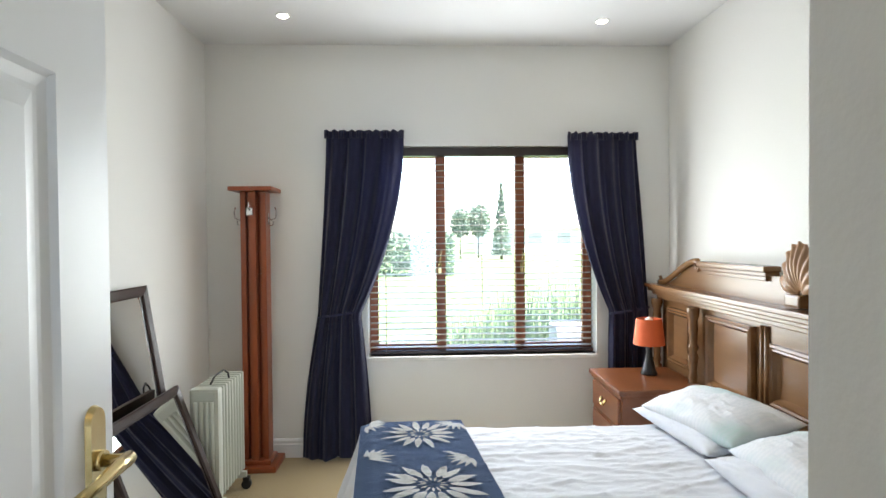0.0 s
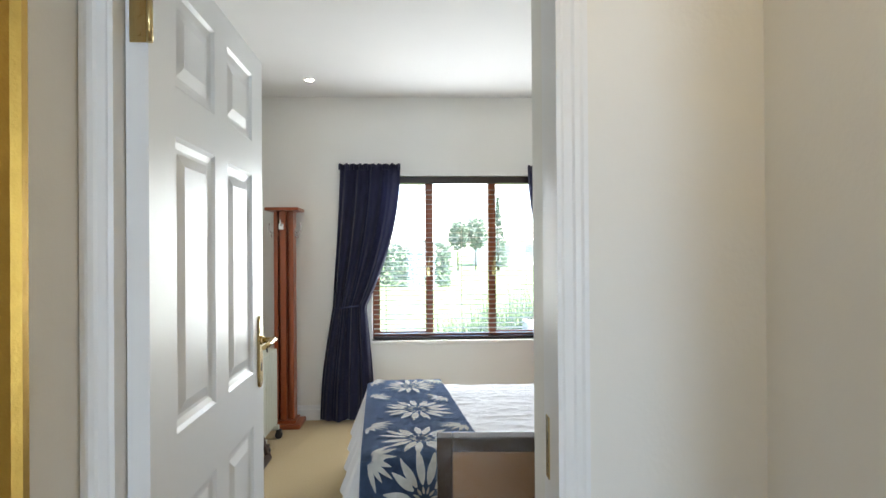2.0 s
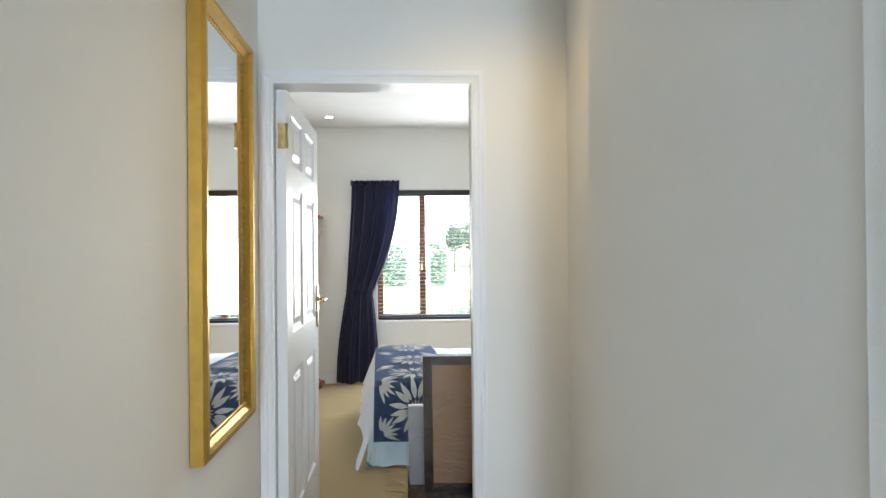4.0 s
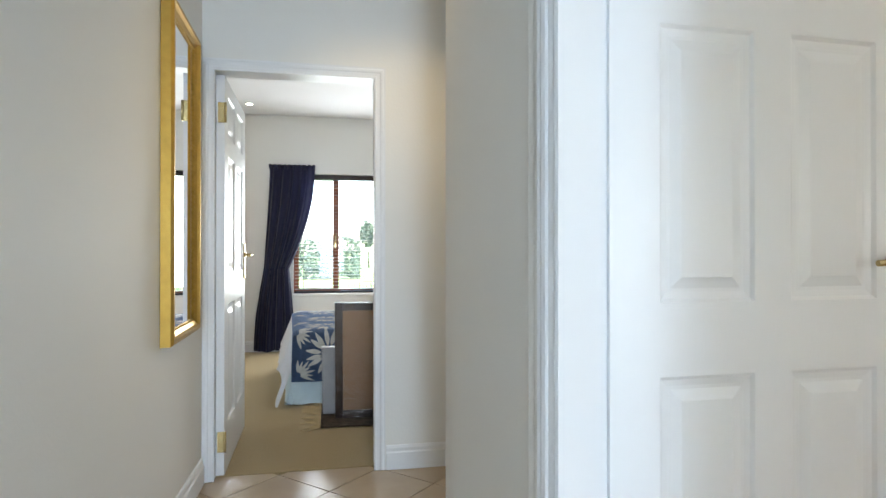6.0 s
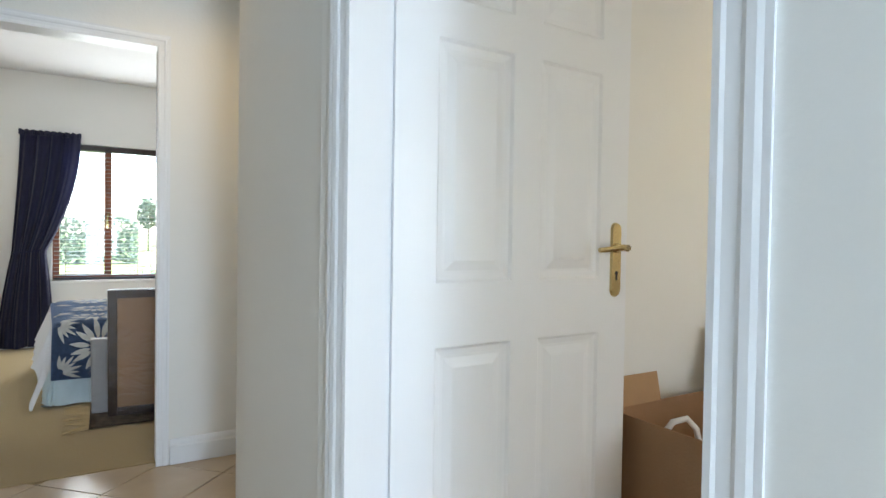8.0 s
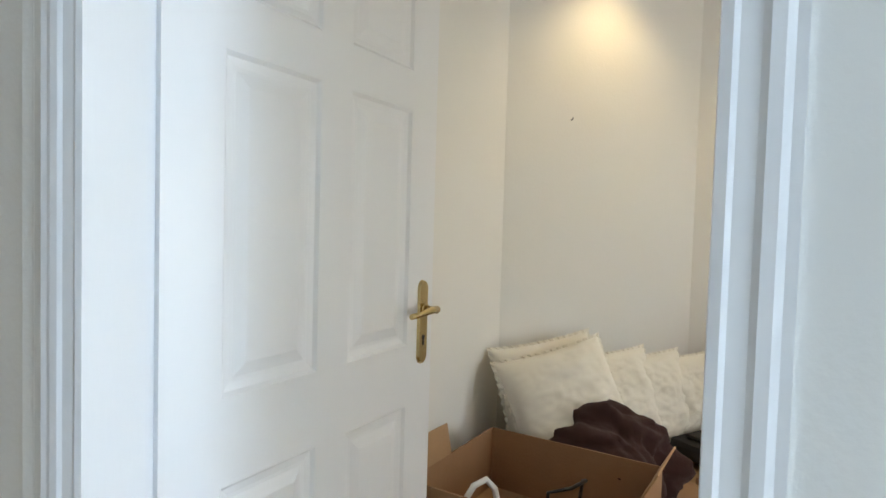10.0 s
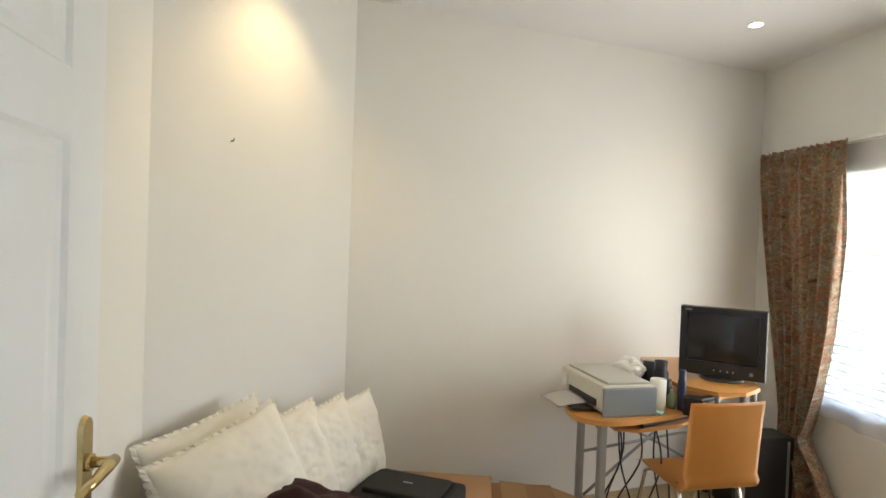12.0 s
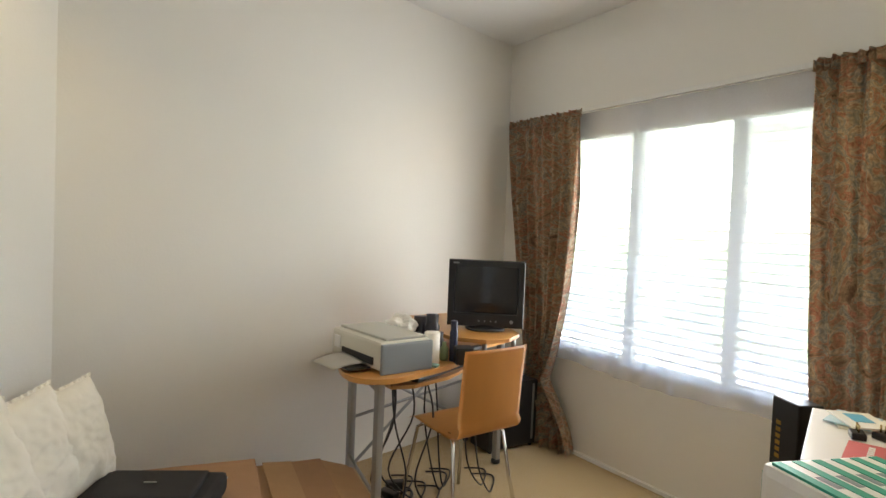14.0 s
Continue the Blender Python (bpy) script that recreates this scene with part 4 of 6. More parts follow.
def blanket():
    root = empty("blanket", None, category="blanket", label="dark blue fleece blanket with large pale protea flowers over bed foot")
    grid("cloth", 40, 120, blanket_surface(0.0), BLANKET, root, thick=0.022)
    fn = blanket_surface(0.006)
    asp = 1.73 / 0.50
    rnd = random.Random(4)

    def petal(bm, cu, cv, a, r0, r1, w):
        n = 7
        L, R = [], []
        for i in range(n + 1):
            s = i / n
            r = r0 + (r1 - r0) * s
            h = w * (math.sin(math.pi * min(s * 0.94 + 0.03, 1)) ** 0.8) * (1.15 - 0.55 * s)
            for sg, dst in ((-1, L), (1, R)):
                uu = cu + (r * math.cos(a) - sg * h * math.sin(a)) / 0.50
                vv = cv + (r * math.sin(a) + sg * h * math.cos(a)) / 1.73
                dst.append(bm.verts.new(fn(min(max(uu, 0.0), 1), min(max(vv, 0), 1))))
        for i in range(n):
            bm.faces.new((L[i], L[i + 1], R[i + 1], R[i]))

    for cu, cv, sc in ((0.55, 0.115, 1.0), (0.55, 0.42, 1.1), (0.50, 0.70, 1.0), (0.50, 0.885, 1.0)):
        bm = bmesh.new()
        for k in range(15):
            a = 2 * math.pi * k / 15 + rnd.uniform(-0.08, 0.08)
            petal(bm, cu, cv, a, 0.055 * sc, (0.155 + 0.03 * rnd.random()) * sc, 0.018 * sc)
        for k in range(13):
            a = 2 * math.pi * k / 13 + 0.2
            petal(bm, cu, cv, a, 0.022 * sc, 0.050 * sc, 0.005)
        mesh_ob("flower", bm, PETAL, root, label="pale protea flower motif")
    for cu, cv, ad in ((0.05, 0.02, 0.5), (0.93, 0.03, 2.2), (0.06, 0.27, -0.5), (0.92, 0.27, 2.6), (0.04, 0.57, 0.6), (0.95, 0.58, 2.6), (0.05, 0.80, 0.3), (0.95, 0.78, 2.9), (0.08, 0.97, -0.6), (0.92, 0.97, 3.7)):
        bm = bmesh.new()
        for k in range(7):
            petal(bm, cu, cv, ad + (k - 3) * 0.32, 0.02, 0.10 + 0.025 * rnd.random(), 0.011)
        mesh_ob("leaf_spray", bm, PETAL, root)


blanket()


def cushion_mesh(w, d, h, seed, m, name="pillow", frill=0.0, **tags):
    bm = bmesh.new()
    n = 56
    tops, bots = [], []
    for side, dst in ((1, tops), (-1, bots)):
        for i in range(n + 1):
            row = []
            for j in range(n + 1):
                a, b = 2 * i / n - 1, 2 * j / n - 1
                prof = max(0, (1 - abs(a) ** 2.6)) ** 0.5 * max(0, (1 - abs(b) ** 2.6)) ** 0.5
                pinch = 1 - 0.06 * (1 - abs(a) ** 2) * abs(b) ** 4
                pinch2 = 1 - 0.06 * (1 - abs(b) ** 2) * abs(a) ** 4
                rg = 1 - abs(noise.noise((a * 3.5 + seed * 3, b * 1.8 + a, side)))
                cr = 1 - abs(noise.noise((a * 2.0 + b * 1.5 + seed, b * 13 - a * 4, side + seed)))
                ww = (0.008 * cr ** 6 if m is not CREAM else 0.0) + 0.014 * noise.noise((a * 2.2 + seed, b * 3.1, side)) + (0.004 if m is not CREAM else 0.007) * rg ** 5 + 0.004 * noise.noise((a * 11 + seed, b * 8, side * 2))
                row.append(bm.verts.new((a * w / 2 * pinch2, b * d / 2 * pinch, side * (h / 2 * prof + ww * prof))))
            dst.append(row)
        for i in range(n):
            for j in range(n):
                bm.faces.new((dst[i][j], dst[i + 1][j], dst[i + 1][j + 1], dst[i][j + 1]))
    bmesh.ops.remove_doubles(bm, verts=bm.verts, dist=0.0008)
    bmesh.ops.recalc_face_normals(bm, faces=bm.faces)
    return mesh_ob(name, bm, m, None, True, **tags)


def striped_linen():
    m = mat("striped_pillow_linen", (0.70, 0.73, 0.76), 0.85, bump=0.25, bscale=350)
    t = m.node_tree
    p = t.nodes["Principled BSDF"]
    co = t.nodes.new("ShaderNodeTexCoord")
    n = t.nodes.new("ShaderNodeTexNoise")
    n.inputs["Scale"].default_value = 3.0
    t.links.new(co.outputs["Object"], n.inputs["Vector"])
    r = t.nodes.new("ShaderNodeValToRGB")
    e = r.color_ramp.elements
    e[0].position, e[0].color = 0.46, (0.74, 0.75, 0.77, 1)
    e[1].position, e[1].color = 0.62, (0.50, 0.63, 0.62, 1)
    w = t.nodes.new("ShaderNodeTexWave")
    w.inputs["Scale"].default_value, w.inputs["Distortion"].default_value = 14, 4
    t.links.new(co.outputs["Object"], w.inputs["Vector"])
    mx = t.nodes.new("ShaderNodeMix")
    mx.data_type = "RGBA"
    mr = t.nodes.new("ShaderNodeMapRange")
    mr.inputs[4].default_value = 0.35
    t.links.new(w.outputs[0], mr.inputs[0])
    t.links.new(mr.outputs[0], mx.inputs[0])
    t.links.new(n.outputs[0], r.inputs[0])
    t.links.new(r.outputs[0], mx.inputs[6])
    mx.inputs[7].default_value = (0.60, 0.64, 0.68, 1)
    t.links.new(mx.outputs[2], p.inputs["Base Color"])
    return m


PILLOW = striped_linen()
for x_, y_, z_, rx_, ry_, rz_, s_, under in ((1.34, 2.40, 0.632, 0, -11, 99, 1.0, 0), (1.30, 2.44, 0.572, 0, -4, 95, 2.0, 1), (1.36, 1.74, 0.628, 0, -11, 86, 3.0, 0), (1.29, 1.76, 0.572, 0, -4, 88, 4.0, 1)):
    ob = cushion_mesh(0.64, 0.34, 0.14 if not under else 0.09, s_, PILLOW if not under else LINEN, category="pillow", label="plump white and pale green pillow on the bed" if not under else "flat off-white pillow under another on the bed", group="bed pillows")
    ob.matrix_world = Matrix.Translation((x_, y_, z_)) @ Euler((0, radians(ry_), 0)).to_matrix().to_4x4() @ pose(0, 0, 0, 0, 0, rz_)

# wrapped boards and the fringed rug behind the return wall
RUG = mat("patterned_rug", (0.17, 0.13, 0.10), 0.95, var=0.85, scale=22, bump=0.7, bscale=300, stretch=(1, 1, 1))
FRINGE = mat("rug_fringe", (0.52, 0.40, 0.22), 0.9, var=0.2, scale=20)


def rug():
    root = empty("rug", pose(0.09, 0.70, 0), category="rug", label="dark patterned rug with cream fringe lying on the carpet")
    grid("pile", 40, 30, lambda u, v: (1.45 * u, 0.92 * v, 0.010 + 0.004 * noise.noise((u * 7, v * 5, 0))), RUG, root, thick=0.009)
    bm = bmesh.new()
    r = random.Random(3)
    for k in range(60):
        y = 0.004 + 0.912 * k / 59
        a, l = r.uniform(-1.0, 1.0), r.uniform(0.05, 0.14)
        add_tube(bm, [(0.0, y, 0.010), (-l * 0.5, y + a * 0.02, 0.010), (-l, y + a * 0.07, 0.005)], [0.004, 0.0045, 0.003], 5)
    mesh_ob("fringe", bm, FRINGE, root, kind="stuff")


rug()


def film_material():
    m = bpy.data.materials.new("plastic_film")
    m.use_nodes = True
    t = m.node_tree
    t.nodes.remove(t.nodes["Principled BSDF"])
    tr, gl, mx = t.nodes.new("ShaderNodeBsdfTransparent"), t.nodes.new("ShaderNodeBsdfGlossy"), t.nodes.new("ShaderNodeMixShader")
    gl.inputs["Roughness"].default_value = 0.22
    n = t.nodes.new("ShaderNodeTexNoise")
    n.inputs["Scale"].default_value, n.inputs["Detail"].default_value = 9, 8
    b = t.nodes.new("ShaderNodeBump")
    b.inputs["Strength"].default_value, b.inputs["Distance"].default_value = 0.8, 0.05
    t.links.new(n.outputs[0], b.inputs["Height"])
    t.links.new(b.outputs[0], gl.inputs["Normal"])
    mx.inputs[0].default_value = 0.12
    t.links.new(tr.outputs[0], mx.inputs[1])
    t.links.new(gl.outputs[0], mx.inputs[2])
    t.links.new(mx.outputs[0], t.nodes["Material Output"].inputs[0])
    return m


FILM = film_material()


def wrapped_picture():
    m = Matrix.Translation((0.185, 0.90, 0.019)) @ Euler((radians(9), 0, radians(-3))).to_matrix().to_4x4()
    root = empty("wrapped_picture", m, category="picture frame", label="dark framed picture with brown paper back wrapped in plastic film")
    W, H, f = 0.95, 0.78, 0.05
    for x0, x1, z0, z1 in ((0, f, 0, H), (W - f, W, 0, H), (f, W - f, 0, f), (f, W - f, H - f, H)):
        box("frame_bar", x0, x1, -0.02, 0.02, z0, z1, DARKWOOD, root, 0.004)
    box("backing", f, W - f, -0.012, 0.012, f, H - f, CARD, root)
    grid("film", 30, 24, lambda u, v: (-0.006 + (W + 0.012) * u, -0.026 - 0.006 * noise.noise((u * 6, v * 5, 1)), -0.004 + (H + 0.01) * v), FILM, root)


wrapped_picture()


def wrapped_board():
    m = Matrix.Translation((0.10, 1.00, 0.019)) @ Euler((radians(8), 0, radians(-5))).to_matrix().to_4x4()
    root = empty("wrapped_board", m, category="panel", label="grey panel in crumpled plastic film standing on the rug")
    box("board", 0, 0.9, -0.02, 0.02, 0, 0.47, mat("grey_wrap", (0.36, 0.37, 0.39), 0.4, var=0.25, scale=12, bump=0.6, bscale=25), root, 0.01)
    grid("film", 30, 20, lambda u, v: (-0.012 + 0.92 * u, -0.028 - 0.012 * noise.noise((u * 9, v * 7, 3)), 0.49 * v), FILM, root)


wrapped_board()

# study things
def computer_desk():
    root = empty("computer_desk", None, category="desk", label="beech computer desk with curved top and grey steel legs")
    def top(name, pts, z, th):
        bm = bmesh.new()
        a = [bm.verts.new((x, y, z)) for x, y in pts]
        b = [bm.verts.new((x, y, z - th)) for x, y in pts]
        bm.faces.new(a)
        bm.faces.new(b[::-1])
        for i in range(len(pts)):
            j = (i + 1) % len(pts)
            bm.faces.new((a[i], b[i], b[j], a[j]))
        bmesh.ops.recalc_face_normals(bm, faces=bm.faces)
        return mesh_ob(name, bm, BEECH, root)
    # a smooth front edge through the corners of the plan
    ctrl = [(3.64, -3.52), (3.15, -3.30), (2.87, -3.23), (2.755, -3.34), (2.80, -3.56), (2.90, -3.80), (3.10, -4.0), (3.24, -4.38)]
    pts = []
    for i in range(1, len(ctrl) - 2):
        p0, p1, p2, p3 = [Vector(ctrl[k]) for k in (i - 1, i, i + 1, i + 2)]
        for k in range(6):
            t = k / 6
            q = 0.5 * ((2 * p1) + (p2 - p0) * t + (2 * p0 - 5 * p1 + 4 * p2 - p3) * t * t + (3 * p1 - p0 - 3 * p2 + p3) * t ** 3)
            pts.append((q.x, q.y))
    top("desk_top", [ctrl[0]] + pts + [ctrl[-2], ctrl[-1], (3.82, -4.52)], 0.74, 0.022)
    top("monitor_shelf", [(2.97, -3.80), (2.84, -3.90), (2.83, -4.03), (2.91, -4.16), (3.08, -4.24), (3.62, -4.26), (3.60, -3.92), (3.25, -3.80)], 0.838, 0.018)
    top("keyboard_tray", [(2.93, -3.46), (2.90, -3.56), (2.96, -3.78), (3.12, -4.06), (3.45, -4.0), (3.3, -3.46)], 0.655, 0.016)
    for x, y in ((2.86, -3.93), (2.92, -4.16), (3.5, -4.2)):
        tube("shelf_post", [(x + 0.03, y, 0.74), (x + 0.03, y, 0.82)], 0.012, GREYMETAL, root, 10)
    for x, y in ((2.855, -3.365), (3.32, -3.46), (3.30, -4.37), (3.68, -4.42)):
        bm = bmesh.new()
        add_box(bm, x - 0.022, x + 0.022, y - 0.016, y + 0.016, 0.03, 0.718, bevel=0.010)
        mesh_ob("leg", bm, GREYMETAL, root)
        lathe("castor", [(0.018, 0), (0.026, 0.006), (0.026, 0.024), (0.016, 0.03)], BLACK, root, x, y, 0.004, 14)
    for a, b in (((3.32, -3.46, 0.66), (3.68, -4.41, 0.15)), ((3.32, -3.46, 0.15), (3.68, -4.41, 0.66)), ((2.86, -3.38, 0.64), (3.31, -3.45, 0.66)), ((3.32, -3.46, 0.40), (3.67, -4.41, 0.40)), ((2.875, -3.38, 0.20), (3.31, -3.45, 0.22)), ((3.31, -4.37, 0.30), (3.67, -4.41, 0.30))):
        tube("brace", [a, b], 0.008, GREYMETAL, root, 8)


computer_desk()


def printer():
    root = empty("printer", pose(2.80, -3.345, 0.7405, 0, 0, 5), category="printer", label="off-white inkjet printer with grey sides on the desk")
    W, D, H = 0.43, 0.25, 0.132
    bm = bmesh.new()
    add_box(bm, 0.018, W, -D, 0, 0.012, H, bevel=0.014)
    mesh_ob("body", bm, BONE, root)
    box("side_panel", 0.0, 0.0175, -D - 0.004, 0.004, 0.0, H - 0.006, GREYPLASTIC, root, 0.008)
    box("lid", 0.03, W - 0.02, -D + 0.015, -0.03, H, H + 0.012, mat("beige_grey_plastic", (0.42, 0.42, 0.38), 0.4), root, 0.005)
    box("front_slot", 0.07, W - 0.10, -0.002, 0.006, 0.03, 0.062, BLACK, root, 0.002)
    box("output_tray", 0.09, W - 0.09, 0.0, 0.10, 0.012, 0.02, BLACK, root, 0.003)
    box("button_panel", W - 0.08, W - 0.03, 0.0, 0.006, 0.05, 0.105, WHITE, root, 0.004)
    lathe("button", [(0.010, 0), (0.010, 0.006)], GREYPLASTIC, root, W - 0.055, -0.04, H + 0.001, 12)
    grid("paper_sheet", 8, 8, lambda u, v: (0.12 + 0.21 * u, 0.005 + 0.15 * v, 0.030 - 0.020 * v * v + 0.008 * math.sin(2 * u + v)), PAPER, root, thick=0.002)


printer()


def monitor():
    root = empty("monitor", pose(3.05, -4.05, 0.8385, 0, 0, -131), category="monitor", label="black cathode-ray computer monitor, switched off, on its shelf")
    W, H = 0.385, 0.335
    lathe("base", [(0.10, 0), (0.10, 0.008), (0.07, 0.018), (0.05, 0.035)], BLACK, root, 0, 0.05, 0, 28)
    bm = bmesh.new()
    zb = 0.018
    f = [(-W / 2, zb), (W / 2, zb), (W / 2, zb + H), (-W / 2, zb + H)]
    rings = []
    for y, k in ((-0.005, 0.985), (0.0, 1.0), (0.055, 1.0), (0.075, 0.96), (0.24, 0.62), (0.33, 0.50)):
        cz = zb + H / 2
        rings.append([bm.verts.new((x * k, y, cz + (z - cz) * k)) for x, z in f])
    for a, b in zip(rings, rings[1:]):
        for i in range(4):
            bm.faces.new((a[i], a[(i + 1) % 4], b[(i + 1) % 4], b[i]))
    bm.faces.new(rings[-1])
    inner = [bm.verts.new((sx * (W / 2 - 0.032), -0.005, z)) for sx, z in ((-1, zb + 0.068), (1, zb + 0.068), (1, zb + H - 0.03), (-1, zb + H - 0.03))]
    deep = [bm.verts.new((v.co.x * 0.97, 0.008, v.co.z)) for v in inner]
    for i in range(4):
        bm.faces.new((rings[0][i], rings[0][(i + 1) % 4], inner[(i + 1) % 4], inner[i]))
        bm.faces.new((inner[i], inner[(i + 1) % 4], deep[(i + 1) % 4], deep[i]))
    bmesh.ops.recalc_face_normals(bm, faces=bm.faces)
    mesh_ob("case", bm, BLACK, root)
    w2 = W / 2 - 0.03
    grid("screen", 12, 10, lambda u, v: ((2 * u - 1) * w2, 0.010 - 0.010 * (1 - (2 * u - 1) ** 2) * (1 - (2 * v - 1) ** 2), zb + 0.066 + (H - 0.094) * v), SCREEN, root)
    for x in (-0.03, 0.0, 0.03, 0.055):
        tube("button", [(x, -0.004, zb + 0.03), (x, -0.009, zb + 0.03)], 0.004, GREYMETAL, root, 8)
    tube("power_button", [(W / 2 - 0.06, -0.004, zb + 0.032), (W / 2 - 0.06, -0.010, zb + 0.032)], 0.009, GREYMETAL, root, 12)
    box("badge", -0.17, -0.14, -0.0065, -0.0045, zb + H - 0.02, zb + H - 0.012, GREYMETAL, root)


monitor()


def chair():
    root = empty("chair", pose(2.735, -3.87, 0, 0, 0, 4), category="chair", label="moulded beech plywood chair on bent chrome legs")
    hw = 0.185

    def shell(u, v):
        y = (2 * u - 1) * hw
        s = v * 0.80
        if s < 0.36:
            x, z = 0.42 - s, 0.435 + 0.012 * math.cos(s * 6)
            if s < 0.05:
                z -= (0.05 - s) * 0.5
        elif s < 0.45:
            a = (s - 0.36) / 0.09 * math.pi / 2
            x, z = 0.06 - 0.057 * math.sin(a), 0.435 + 0.057 * (1 - math.cos(a)) - 0.006
        else:
            d = s - 0.45
            x, z = 0.003 - 0.06 * d - 0.1 * d * d, 0.49 + d * 0.97
        x += 0.018 * (2 * u - 1) ** 2 * (1 if s > 0.45 else 0)
        y *= 1.0 - 0.10 * max(0, (0.25 - s) / 0.25) ** 2
        return (x, y, z)

    grid("shell", 16, 40, shell, BEECH, root, thick=0.011)
    for sy in (-1, 1):
        y = sy * 0.14
        for name, pts in (("back_leg", [(0.30, y, 0.425), (0.12, y, 0.425), (0.085, y * 1.08, 0.40), (0.05, y * 1.2, 0.2), (0.01, y * 1.35, 0.008)]), ("front_leg", [(0.12, y * 0.9, 0.413), (0.33, y * 0.95, 0.415), (0.37, y, 0.39), (0.40, y * 1.15, 0.2), (0.43, y * 1.3, 0.008)])):
            tube(name, pts, 0.009, CHROME, root, 10)


chair()


def tower():
    root = empty("computer_tower", pose(3.50, -4.60, 0.0), category="computer", label="black computer tower with silver edge standing under the desk")
    box("case", -0.09, 0.09, -0.18, 0.20, 0.02, 0.42, BLACK, root, 0.008)
    box("trim", -0.094, -0.0905, -0.15, -0.135, 0.05, 0.40, GREYMETAL, root)
    for x in (-0.07, 0.07):
        for y in (-0.15, 0.17):
            lathe("foot", [(0.012, 0), (0.012, 0.02)], BLACK, root, x, y, 0.004, 10)


tower()
rnd = random.Random(11)
for k in range(9):
    x0, y0 = 3.05 + 0.35 * rnd.random(), -3.55 - 0.5 * rnd.random()
    pts = [(x0, y0, 0.70), (x0 - 0.05, y0 + 0.06 * rnd.uniform(-1, 1), 0.45), (x0 - 0.10 * rnd.random(), y0 + 0.15 * rnd.uniform(-1, 1), 0.18), (x0 - 0.06, y0 - 0.05, 0.02), (x0 + 0.1, y0 - 0.2, 0.011), (x0 + 0.18, y0 - 0.1, 0.011)]
    sm = []
    ctl = [Vector(c) for c in [pts[0]] + pts + [pts[-1]]]
    for p0, p1, p2, p3 in zip(ctl, ctl[1:], ctl[2:], ctl[3:]):
        for j in range(6):
            t = j / 6
            q = 0.5 * (2 * p1 + (p2 - p0) * t + (2 * p0 - 5 * p1 + 4 * p2 - p3) * t * t + (3 * p1 - p0 - 3 * p2 + p3) * t ** 3)
            sm.append((q.x, q.y, max(q.z, 0.010)))
    tube("cable", sm, 0.0045, BLACK, None, 6, category="cable", label="loose black computer cable hanging under the desk", group="desk cables")
for a_, b_ in (((3.20, -3.62), 20), ((3.28, -3.70), 70)):
    ob = box("plug_adapter", -0.05, 0.05, -0.025, 0.025, 0, 0.045, BLACK, None, 0.008, category="plug", label="black plug adapter lying on the carpet")
    ob.matrix_world = pose(*a_, 0.005, 0, 0, b_)


